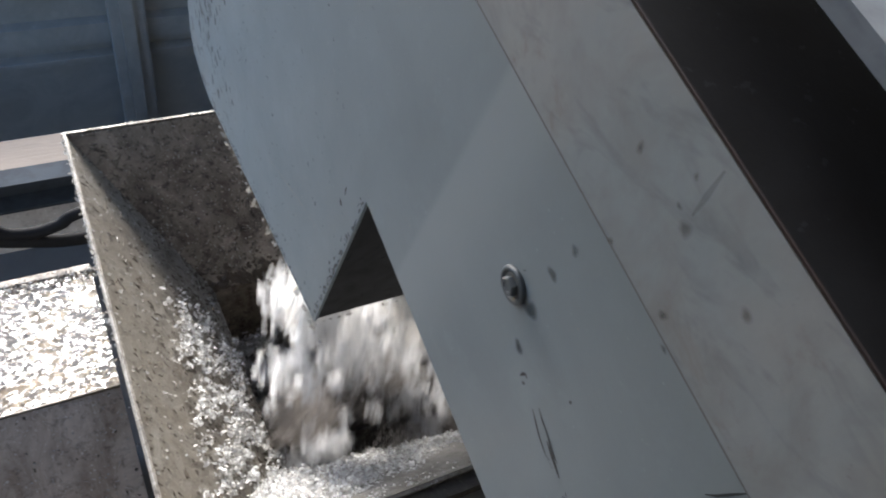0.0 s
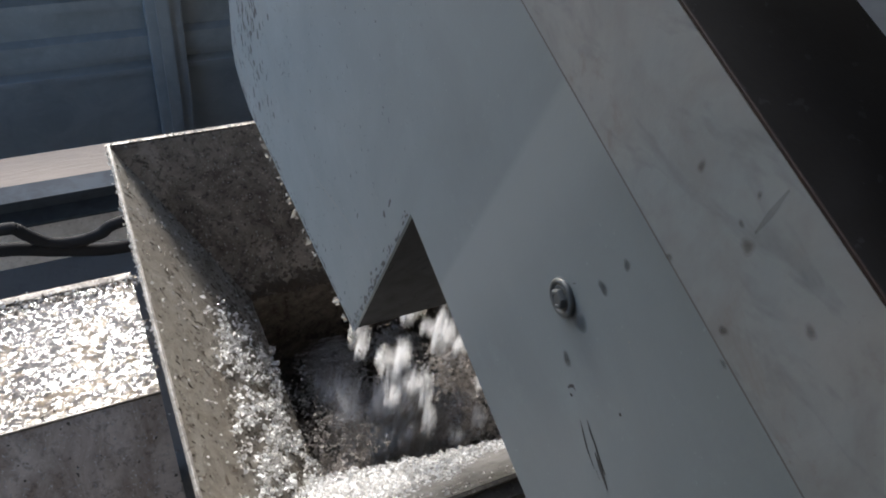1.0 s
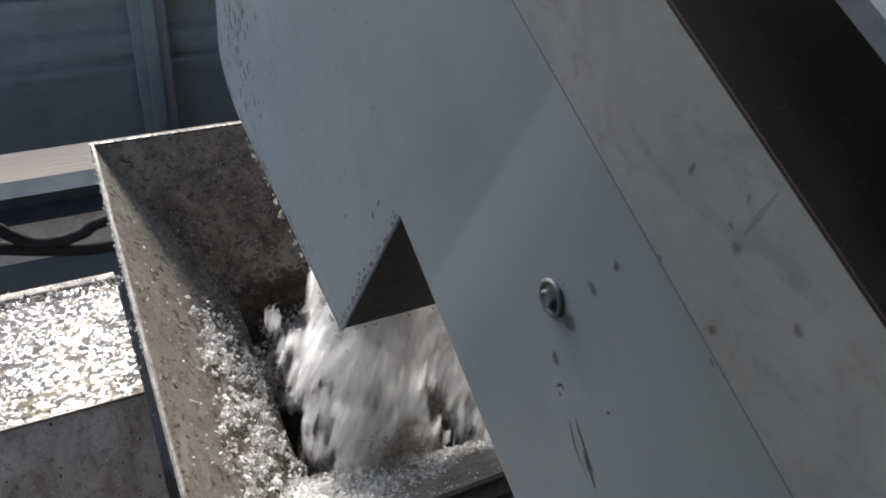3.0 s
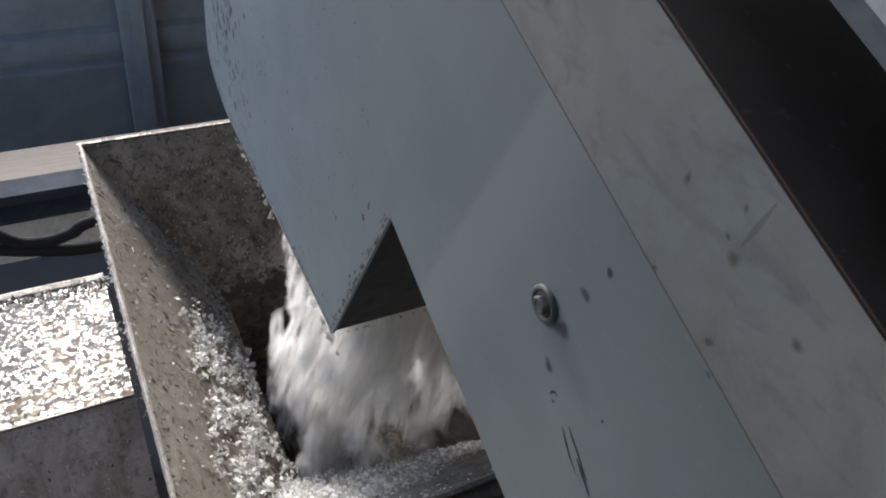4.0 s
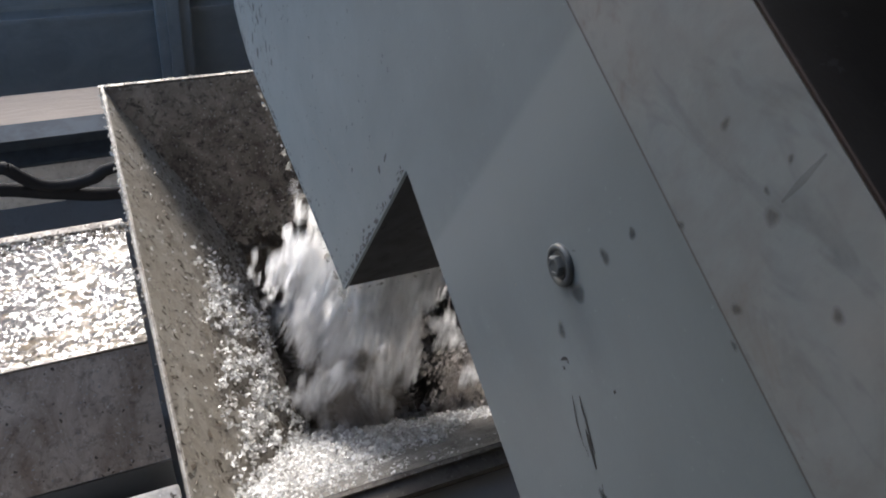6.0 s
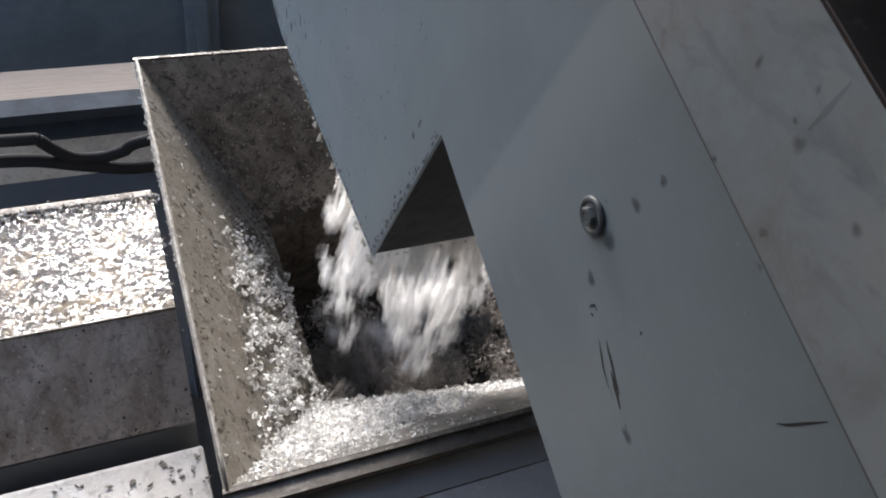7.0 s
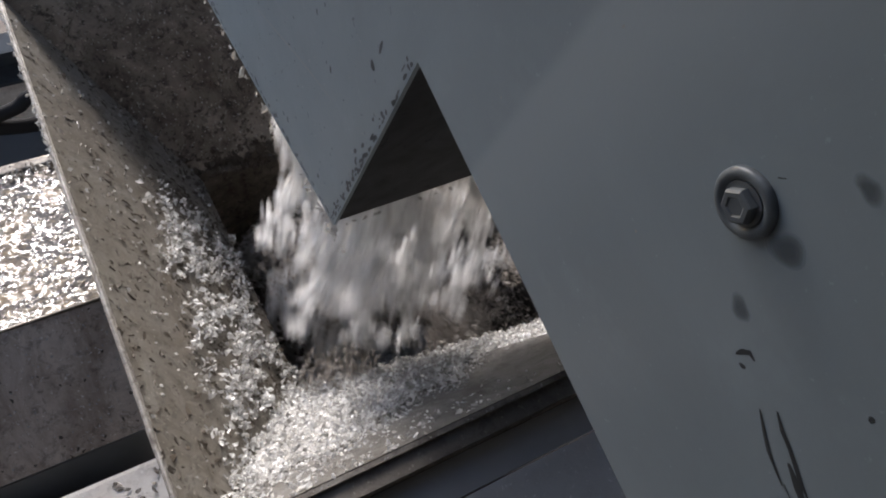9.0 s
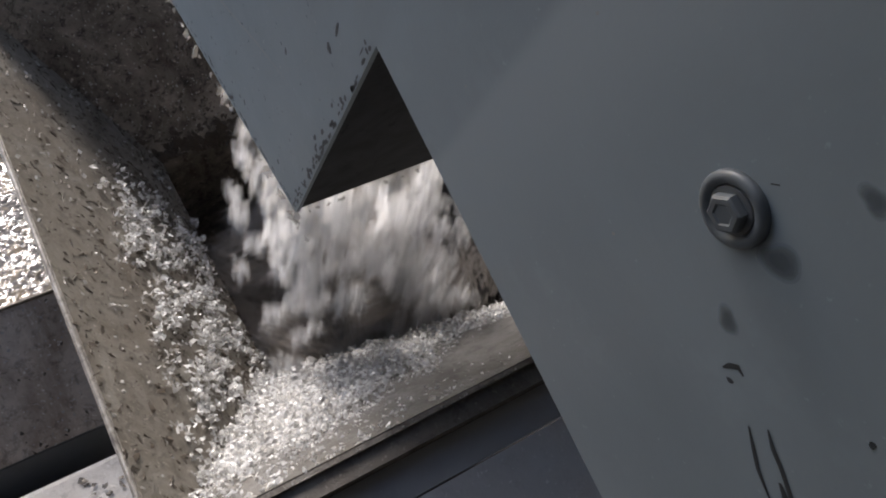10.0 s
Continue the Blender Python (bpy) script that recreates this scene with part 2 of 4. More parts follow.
M_PLASTER = paint("grey_plaster", (0.11, 0.11, 0.11), (0.075, 0.073, 0.07), 0.7, rough=0.8, cloud=2)
M_WOOD, M_FLOOR, M_WET, M_MOUND = wood_material(), concrete_material(), wet_material(), mound_material()
M_FLAKE = flake_material("white_plastic_flakes", (0.985, 0.985, 0.98), 0.10, 0.68)
M_FALL = flake_material("falling_white_flakes", (0.985, 0.985, 0.985), 0.10, 0.66, 0.12)
M_WETFLAKE = flake_material("wet_clear_flakes", (0.72, 0.71, 0.68), 0.04, 0.30, 0.35)
M_HEAP = flake_material("churned_wet_flakes", (0.48, 0.44, 0.40), 0.5, 0.35)
M_SPECK = flake_material("brown_dirt_specks", (0.105, 0.082, 0.06), 0.4, 0.0, 0.22)
M_MARK = flake_material("dark_scuff", (0.035, 0.042, 0.048), 0.4, 0.0)
M_SMUDGE = flake_material("dark_smudge", (0.14, 0.168, 0.19), 0.36, 0.0, 0.82)
M_RUSTSPOT = flake_material("rust_spot", (0.15, 0.122, 0.105), 0.5, 0.0, 0.86)
M_WIPE = flake_material("grey_wipe", (0.19, 0.222, 0.25), 0.45, 0.0, 0.7)
M_WETSTAIN = flake_material("wet_black_grime", (0.02, 0.019, 0.019), 0.25, 0.0)
M_SMEAR = flake_material("pale_paint_smear", (0.36, 0.37, 0.365), 0.33, 0.0)
M_CHIP = flake_material("bare_dark_steel_chip", (0.07, 0.079, 0.088), 0.4, 0.0)


# ---- mesh helpers ----
def mesh_of(name, verts, faces, material):
    me = bpy.data.meshes.new(name)
    me.from_pydata([tuple(v) for v in verts], [], faces)
    me.materials.append(material)
    me.update()
    return me


def part(name, bm, material, parent, label="", bevel=0.0):
    """One mesh object under a thing, from a bmesh."""
    if bevel:
        bmesh.ops.bevel(bm, geom=bm.edges[:], offset=bevel, segments=2, affect="EDGES", profile=0.6, clamp_overlap=True)
    bmesh.ops.recalc_face_normals(bm, faces=bm.faces[:])
    me = bpy.data.meshes.new(name)
    bm.to_mesh(me)
    bm.free()
    me.materials.append(material)
    ob = new(name, me)
    ob.parent = parent
    return tagged(ob, label)


def thing(name, x, y, z, label, category, group="", kind=""):
    ob = new(name)
    ob.location = (x, y, z)
    return tagged(ob, label, category, group, kind)


def prism(polygon, axis, a, b):
    """A solid from a polygon in the two other axes, pushed from a to b along the axis."""
    bm = bmesh.new()

    def at(p, v):
        return {"x": (v, p[0], p[1]), "y": (p[0], v, p[1]), "z": (p[0], p[1], v)}[axis]

    lo = [bm.verts.new(at(p, a)) for p in polygon]
    hi = [bm.verts.new(at(p, b)) for p in polygon]
    bm.faces.new(lo)
    bm.faces.new(hi[::-1])
    for i in range(len(polygon)):
        j = (i + 1) % len(polygon)
        bm.faces.new((lo[i], lo[j], hi[j], hi[i]))
    return bm


def box(x0, x1, y0, y1, z0, z1):
    return prism([(x0, y0), (x1, y0), (x1, y1), (x0, y1)], "z", z0, z1)


def slab(corners, thick):
    """A plate from four corners, thickened away from its front side."""
    c = [Vector(p) for p in corners]
    n = (c[1] - c[0]).cross(c[3] - c[0]).normalized()
    bm = bmesh.new()
    top = [bm.verts.new(p) for p in c]
    low = [bm.verts.new(p - n * thick) for p in c]
    bm.faces.new(top)
    bm.faces.new(low[::-1])
    for i in range(4):
        j = (i + 1) % 4
        bm.faces.new((top[i], low[i], low[j], top[j]))
    return bm


def tube(points, radius, sides=10):
    """A round bar along a smooth line of points."""
    pts = [Vector(p) for p in points]
    line = []
    for i in range(len(pts) - 1):
        p0, p1, p2, p3 = pts[max(i - 1, 0)], pts[i], pts[i + 1], pts[min(i + 2, len(pts) - 1)]
        for k in range(6):
            s = k / 6
            line.append(0.5 * (2 * p1 + (p2 - p0) * s + (2 * p0 - 5 * p1 + 4 * p2 - p3) * s * s + (3 * p1 - p0 - 3 * p2 + p3) * s ** 3))
    line.append(pts[-1])
    bm = bmesh.new()
    rings = []
    for i, p in enumerate(line):
        d = (line[min(i + 1, len(line) - 1)] - line[max(i - 1, 0)]).normalized()
        u = d.cross(Vector((0.13, 0.2, 1))).normalized()
        v = d.cross(u)
        rings.append([bm.verts.new(p + radius * (u * math.cos(a) + v * math.sin(a))) for a in (2 * math.pi * k / sides for k in range(sides))])
    for r, s in zip(rings, rings[1:]):
        for k in range(sides):
            f = bm.faces.new((r[k], r[(k + 1) % sides], s[(k + 1) % sides], s[k]))
            f.smooth = True
    bm.faces.new(rings[0][::-1])
    bm.faces.new(rings[-1])
    return bm


class Flakes:
    """Collects small bent sheets, each an island of its own."""

    def __init__(self, seed):
        self.v, self.f, self.r = [], [], random.Random(seed)

    def add(self, at, normal, size, lift=0.35, long=1.6):
        """One crumpled flake; lift: how far it stands off its support."""
        r = self.r
        n = (Vector(normal).normalized() + lift * Vector((r.gauss(0, 1), r.gauss(0, 1), r.gauss(0, 1)))).normalized()
        u = n.cross(Vector((r.gauss(0, 1), r.gauss(0, 1), r.gauss(0, 1)))).normalized()
        w = n.cross(u)
        k = r.choice((5, 5, 6, 7))
        base, start = len(self.v), r.random() * 6.28
        stretch = r.uniform(1, long)
        self.v.append(Vector(at) + n * size * r.uniform(0.05, 0.3))
        for i in range(k):
            a = start + 6.283 * i / k + r.uniform(-0.35, 0.35)
            d = size * 0.5 * r.uniform(0.4, 1.25)
            self.v.append(Vector(at) + u * math.cos(a) * d * stretch + w * math.sin(a) * d + n * size * r.uniform(-0.28, 0.34))
        self.f += [(base, base + 1 + i, base + 1 + (i + 1) % k) for i in range(k)]

    def mesh(self, name, material):
        return mesh_of(name, self.v, self.f, material)


# ---- ground and surroundings ----
tagged(new("floor", mesh_of("floor", [(-9, -9, 0), (9, -9, 0), (9, 9, 0), (-9, 9, 0)], [(0, 1, 2, 3)], M_FLOOR)), "stained grey concrete workshop floor", "floor", kind="structure")


def build_panel_wall():
    """Low sheet-metal wall behind the hopper with pressed ribs and an upright."""
    wall = thing("wall_north", 0, 1.12, 0, "blue-grey sheet metal wall with pressed horizontal ribs", "wall", kind="structure")
    part("sheet", box(-0.9, 2.6, 0.0, 0.03, 0, 0.625), M_PANEL, wall)
    for z, h in ((0.392, 0.082), (0.335, 0.036), (0.545, 0.05)):
        part("rib", prism([(-0.026, z + 0.010), (-0.026, z + h - 0.010), (0.001, z + h), (0.001, z)], "x", -0.9, 2.6), M_PANEL, wall)
    for x in (0.188, -0.88, 1.6):
        part("post", box(x, x + 0.10, -0.06, -0.027, 0.0, 0.63), M_PANEL, wall, bevel=0.006)
        part("web", box(x + 0.03, x + 0.065, -0.075, -0.061, 0.0, 0.63), M_PANEL, wall)
    part("coping", box(-0.9, 2.6, -0.04, 0.06, 0.631, 0.645), M_DARKSTEEL, wall)


def build_beam():
    beam = thing("beam", 0, 0.575, 0, "pale weathered timber plank on trestles behind the hopper", "plank")
    part("timber", box(-1.6, 1.2, -0.062, 0.065, 0.415, 0.445), M_WOOD, beam, bevel=0.004)
    for x in (-1.5, -0.7, 1.0):
        part("leg", box(x, x + 0.07, -0.035, 0.035, 0.0, 0.414), M_WOOD, beam, bevel=0.004)


def build_channel():
    """Blue-grey rolled channel: web with two flanges, on feet."""
    ch = thing("steel_channel", 0, 0.47, 0, "blue-grey painted steel channel beside the plank", "steel beam")
    profile = [(-0.028, 0.392), (0.03, 0.392), (0.03, 0.470), (-0.028, 0.470), (-0.028, 0.462), (0.012, 0.452), (0.012, 0.410), (-0.028, 0.400)]
    part("channel", prism(profile, "x", -1.6, 1.1), M_CHANNEL, ch)
    for x in (-1.4, 0.9):
        part("foot", box(x, x + 0.05, -0.01, 0.03, 0.0, 0.391), M_DARKSTEEL, ch)
    board = thing("board", 0, 0.47, 0, "pale board standing on edge under the channel", "board")
    part("timber", box(-1.5, 0.9, -0.02, 0.0, 0.27, 0.388), M_PALE, board, bevel=0.002)
    for x in (-1.3, 0.8):
        part("foot", box(x, x + 0.05, -0.019, 0.02, 0.0, 0.269), M_WOOD, board)


def build_hoses():
    sag = [(-0.225, 0.071), (-0.201, 0.067), (-0.181, 0.043), (-0.145, 0.011), (-0.092, 0.002), (-0.045, 0.012), (-0.001, 0.033)]
    straight = [(-0.239, 0.018), (-0.128, -0.014), (-0.007, -0.04)]
    for pts, radius in ((sag, 0.013), (straight, 0.015)):
        hose = thing("hose", 0, 0.30, 0.45, "black rubber hose hanging behind the hopper", "hose", "hoses")
        (xa, za), (xb, zb) = pts[0], pts[-1]
        line = [(-1.1, 0.03, za), (xa - 0.2, 0.01, za), *[(x, 0.0, z) for x, z in pts], (xb + 0.2, 0.02, zb), (0.7, 0.06, zb)]
        part("hose_line", tube(line, radius), M_HOSE, hose)
        for x, z in ((-1.05, za), (0.62, zb)):
            part("clip", box(x, x + 0.02, 0.01, 0.06, -0.45, z), M_DARKSTEEL, hose)


def build_shade_shed():
    """Unseen shed added to shade the machine: closed behind and on the machine's side, open to daylight at the far end.
    """
    # the west wall stands close to keep skylight off the plate's near end
    walls = [("shade_wall_south", box(-0.57, 3.0, -3.3, -3.1, 0, 3.6)), ("shade_wall_east", box(2.6, 2.8, -3.1, 3.0, 0, 3.6)), ("shade_wall_west", prism([(-3.1, 0), (-0.5, 0), (-0.5, 0.76), (-0.40, 0.76), (-0.40, 3.6), (-3.1, 3.6)], "x", -0.57, -0.42))]
    for name, bm in walls:
        wall = tagged(new(name), "unseen grey plastered wall, added to shade the machine", "wall", kind="structure")
        part("plaster", bm, M_PLASTER, wall)
    roof = tagged(new("shade_roof"), "unseen grey sheet metal roof, added to shade the machine", "roof", kind="structure")
    part("roof_sheet", slab([(-1.9, -3.3, 3.6), (3.0, -3.3, 3.6), (3.0, 0.1, 4.0), (-1.9, 0.1, 4.0)], 0.05), M_UNDER, roof)


build_shade_shed()
build_panel_wall()
build_beam()
build_channel()
build_hoses()

# ---- hopper ----
RIM = 0.90
X1, Y0 = 0.70, -0.722
TX0, TX1, TY0, TY1, TZ = 0.165, 0.54, -0.550, -0.165, 0.665
TY2 = -0.603       # front edge of the throat at its far end
THICK = 0.004


def build_hopper():
    hopper = thing("hopper", 0.35, -0.36, 0, "stained stainless steel hopper half full of wet flakes", "hopper")

    def panel(name, corners, material, label=""):
        bm = slab(corners, THICK)
        bmesh.ops.translate(bm, verts=bm.verts[:], vec=-Vector(hopper.location))
        return part(name, bm, material, hopper, label)

    g = 0.002
    panel("left_wall", [(g, Y0 + g, RIM), (TX0, TY0, TZ), (TX0, TY1, TZ), (g, -g, RIM)], M_LEFT, "sloping wall with brown splashes")
    panel("back_wall", [(g, -g, RIM), (TX0, TY1, TZ), (TX1, TY1, TZ), (X1 - g, -g, RIM)], M_BACK, "sloping wall dark with brown grime")
    panel("right_wall", [(X1 - g, -g, RIM), (TX1, TY1, TZ), (TX1, TY2, TZ), (X1 - g, Y0 + g, RIM)], M_LEFT)
    panel("front_wall", [(X1 - g, Y0 + g, RIM), (TX1, TY2, TZ), (TX0, TY0, TZ), (g, Y0 + g, RIM)], M_NEAR)
    zb, e = 0.06, 0.0008
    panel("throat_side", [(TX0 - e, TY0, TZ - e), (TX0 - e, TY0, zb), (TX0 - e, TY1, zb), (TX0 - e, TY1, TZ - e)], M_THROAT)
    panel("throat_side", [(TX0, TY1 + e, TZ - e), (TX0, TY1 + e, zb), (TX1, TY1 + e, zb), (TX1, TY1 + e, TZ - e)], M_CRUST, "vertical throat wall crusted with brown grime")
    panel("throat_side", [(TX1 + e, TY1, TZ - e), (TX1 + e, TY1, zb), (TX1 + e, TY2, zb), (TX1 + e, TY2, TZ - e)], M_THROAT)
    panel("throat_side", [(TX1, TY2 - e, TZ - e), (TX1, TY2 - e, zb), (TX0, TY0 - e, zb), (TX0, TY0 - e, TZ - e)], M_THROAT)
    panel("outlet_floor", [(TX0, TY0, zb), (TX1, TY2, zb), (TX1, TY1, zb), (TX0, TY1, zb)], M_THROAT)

    def strip(name, x0, x1, y0, y1, z0, z1, material, bevel=0.0008):
        bm = box(x0, x1, y0, y1, z0, z1)
        bmesh.ops.translate(bm, verts=bm.verts[:], vec=-Vector(hopper.location))
        return part(name, bm, material, hopper, bevel=bevel)

    strip("rim", -0.003, 0.001, Y0, 0.0, RIM - 0.03, RIM + 0.001, M_RIM)
    bead = tube([(-0.001, Y0 - 0.002, RIM + 0.002), (-0.001, -0.36, RIM + 0.002), (-0.001, 0.0, RIM + 0.002)], 0.0021, 10)
    bmesh.ops.translate(bead, verts=bead.verts[:], vec=-Vector(hopper.location))
    part("rim_bead", bead, M_BEAD, hopper, "rolled bright steel edge")
    strip("rim", -0.005, X1 + 0.005, 0.001, 0.004, RIM - 0.03, RIM + 0.003, M_RIM)
    strip("rim", X1 - 0.001, X1 + 0.005, Y0, 0.0, RIM - 0.03, RIM + 0.003, M_RIM)
    strip("rim", -0.005, X1 + 0.005, Y0 - 0.004, Y0 - 0.001, RIM - 0.03, RIM + 0.003, M_RIM)
    strip("flange", -0.004, X1 + 0.004, Y0 - 0.0215, Y0 - 0.0042, RIM - 0.0145, RIM - 0.001, M_FLANGE)
    for x in (0.02, 0.64):
        for y in (-0.70, -0.06):
            strip("leg", x, x + 0.04, y, y + 0.04, 0.0, RIM - 0.09 if x < 0.1 else RIM - 0.09, M_UNDER, 0.003)
    return hopper


build_hopper()


def build_front_housing():
    """Dark steel housing under the near rim of the hopper."""
    h = thing("conveyor_housing", 0.35, -1.0, 0, "dark grey steel housing beside the hopper", "machine housing")
    part("top_plate", slab([(-0.33, 0.223, 0.880), (0.75, 0.223, 0.880), (0.75, 0.273, 0.8845), (-0.33, 0.273, 0.8845)], 0.006), M_DARKPLATE, h, "flat dark grey strip")
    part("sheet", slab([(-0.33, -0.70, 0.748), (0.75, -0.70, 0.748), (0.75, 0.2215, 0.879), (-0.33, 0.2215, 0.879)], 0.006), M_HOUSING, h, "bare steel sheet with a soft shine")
    part("front_plate", box(-0.33, 0.75, -0.706, -0.70, 0, 0.744), M_UNDER, h)
    for x in (-0.33, 0.74):
        part("end_plate", box(x, x + 0.006, -0.698, 0.22, 0, 0.736), M_UNDER, h)


# ---- wet tray beside the hopper ----
def build_tray():
    tray = thing("side_tray", -0.9, -0.3, 0, "brown stained steel tray with a wet glittering top", "tray")
    bm = bmesh.new()
    # wet top sheet with a slightly dented surface
    nx, ny = 60, 18
    rows = []
    for j in range(ny + 1):
        row = []
        for i in range(nx + 1):
            x, s = -0.2 + 1.09 * i / nx, j / ny
            y = -0.03 + 0.294 * s
            z = 0.703 - 0.0882 * s + 0.0294 * s * s + 0.0020 * noise.noise(Vector((x * 9, y * 12, 1.7))) * math.sin(math.pi * s)
            row.append(bm.verts.new((x, y, z)))
        rows.append(row)
    for a, b in zip(rows, rows[1:]):
        for i in range(nx):
            bm.faces.new((a[i], a[i + 1], b[i + 1], b[i])).smooth = True
    top = part("wet_top", bm, M_WET, tray, "wet sheet covered with flakes and water")
    part("front_slope", slab([(-0.2, -0.172, 0.612), (0.89, -0.172, 0.612), (0.89, -0.031, 0.7025), (-0.2, -0.031, 0.7025)], 0.005), M_BROWN, tray, "sloping brown face with rust drips")
    part("edge_strip", tube([(-0.2, -0.031, 0.702), (0, -0.031, 0.702), (0.89, -0.031, 0.702)], 0.0022, 8), M_RIM, tray)
    part("back_strip", box(-0.2, 0.89, 0.264, 0.280, 0.632, 0.647), M_RIM, tray, bevel=0.003)
    part("riser", box(-0.2, 0.89, -0.171, -0.165, 0.0, 0.605), M_UNDER, tray)
    part("back_plate", box(-0.2, 0.89, 0.27, 0.276, 0.0, 0.631), M_UNDER, tray)
    ledge = thing("ledge", -0.9, -0.65, 0, "pale splashed concrete ledge in front of the tray", "ledge", kind="structure")
    part("block", box(0.483, 0.893, -0.06, 0.135, 0.0, 0.620), M_PALE, ledge, bevel=0.006)


build_front_housing()
build_tray()

# ---- inclined conveyor with its discharge spout ----
PX = 0.18          # near side plane of the trough
PW = 0.36          # width of the trough
SLOPE = 0.335


def low_edge(y):
    return 1.294 + SLOPE * (y + 0.675)


def build_conveyor():
    con = thing("inclined_conveyor", 0.36, -0.6, 0, "grey painted inclined screw conveyor with a discharge spout", "conveyor")
    off = -Vector(con.location)

    def add(name, bm, material, parent=con, label="", bevel=0.0):
        bmesh.ops.translate(bm, verts=bm.verts[:], vec=off)
        return part(name, bm, material, parent, label, bevel)

    far = PX + PW
    # trough: near side plate, far side plate, bottom
    y_end, y_top = -2.3, -0.675
    lip = [(-0.581, 1.050), (-0.175, 1.050), (-0.135, 1.062), (-0.102, 1.080), (-0.090, 1.105), (-0.092, 1.62), (-0.5755, 1.64)]
    side = [(y_top, low_edge(y_top)), *lip, (-0.5985, 1.64), (-0.600, 1.602), (y_end, 1.1005), (y_end, low_edge(y_end))]
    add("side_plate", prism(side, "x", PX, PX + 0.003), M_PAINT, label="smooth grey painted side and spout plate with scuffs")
    add("side_plate", prism(side, "x", far - 0.006, far), M_PAINT)
    add("trough_bottom", slab([(PX + 0.006, y_end, low_edge(y_end) + 0.012), (far - 0.006, y_end, low_edge(y_end) + 0.012), (far - 0.006, y_top, low_edge(y_top) + 0.012), (PX + 0.006, y_top, low_edge(y_top) + 0.012)], 0.006), M_UNDER)
    add("spout_front", slab([(far - 0.006, -0.578, 1.051), (PX + 0.0031, -0.5785, 1.0505), (PX + 0.0031, -0.6725, 1.2915), (far - 0.006, -0.672, 1.292)], -0.005), M_FRONT, label="front of the spout, coloured dark for its shade")
    add("spout_back", box(PX + 0.006, far - 0.006, -0.098, -0.0935, 1.10, 1.62), M_PAINT)
    add("spout_top", box(PX + 0.006, far - 0.006, y_top + 0.1, -0.0985, 1.60, 1.606), M_PAINT)

    # cover along the trough, wider than it
    def c_low(y):
        return 1.5005 + 0.295 * (y + 0.941)

    c0, c1, cx = -2.3, -0.60, 0.146
    cover = add("cover", prism([(c0, c_low(c0)), (c1, c_low(c1)), (c1, c_low(c1) + 0.0655), (c0, c_low(c0) + 0.0655)], "x", cx, cx + 0.0007), M_COVER, label="pale stained cover skirt with rust and smears")
    # strip added to draw the dark line of shade under the skirt's lower edge
    add("seam_shade_strip", prism([(c0, c_low(c0) - 0.0012), (c1, c_low(c1) - 0.0012), (c1, c_low(c1) - 0.0001), (c0, c_low(c0) - 0.0001)], "x", cx + 0.0002, cx + 0.003), M_UNDER)
    add("cover_edge", prism([(c0, c_low(c0) + 0.0658), (c1, c_low(c1) + 0.0658), (c1, c_low(c1) + 0.0669), (c0, c_low(c0) + 0.0669)], "x", cx - 0.0001, cx + 0.0008), M_RUSTEDGE, label="rusty dark edge of the cover")
    add("cover_bed", prism([(c0, c_low(c0) + 0.002), (c1, c_low(c1) + 0.002), (c1, c_low(c1) + 0.007), (c0, c_low(c0) + 0.007)], "x", cx + 0.0010, far - 0.0065), M_BED, label="dark grey sheet inside the cover, coloured near black for its shade")
    add("lid", prism([(c0, c_low(c0) + 0.054), (c1, c_low(c1) + 0.054), (c1, c_low(c1) + 0.060), (c0, c_low(c0) + 0.060)], "x", 0.238, far + 0.02), M_COVER, bevel=0.002)

    # drive shaft stand that carries the machine
    for y in (-1.5, -2.2):
        for x in (PX + 0.01, far - 0.07):
            add("stand_leg", box(x, x + 0.06, y, y + 0.06, 0.0, low_edge(y) + 0.004), M_UNDER, bevel=0.004)
    return con


conveyor = build_conveyor()


def hex_bolt(y, z, size=1.0):
    """Hexagon bolt on the side plate: thick dished washer, dark recess, chamfered head with a dimple."""
    def turned(profile, sides, turn=0.0):
        bm = bmesh.new()
        rings = [[bm.verts.new((x * size, r * size * math.cos(a), r * size * math.sin(a))) for a in (turn + 2 * math.pi * k / sides for k in range(sides))] for x, r in profile]
        for p, q in zip(rings, rings[1:]):
            for k in range(sides):
                bm.faces.new((p[k], p[(k + 1) % sides], q[(k + 1) % sides], q[k])).smooth = sides > 12
        bm.faces.new(rings[0])
        bm.faces.new(rings[-1][::-1])
        bmesh.ops.translate(bm, verts=bm.verts[:], vec=(PX - conveyor.location.x, y - conveyor.location.y, z))
        return bm

    washer = part("bolt", turned([(0.0, 0.0116), (-0.0016, 0.0115), (-0.0023, 0.0110), (-0.0027, 0.0101), (-0.0027, 0.0090), (-0.0022, 0.0081), (-0.0014, 0.0077)], 40), M_BOLT, conveyor, "zinc hexagon bolt with a thick dished washer")
    part("collar", turned([(-0.00145, 0.0074), (-0.0020, 0.0072)], 28), M_UNDER, washer)
    part("head", turned([(-0.00205, 0.0060), (-0.0046, 0.0060), (-0.0053, 0.0052), (-0.0053, 0.0036), (-0.0049, 0.0030)], 6, 0.3), M_BOLT, washer)


hex_bolt(-0.8552, 1.3905, 0.94)
hex_bolt(-0.9008, 1.4845, 0.72)


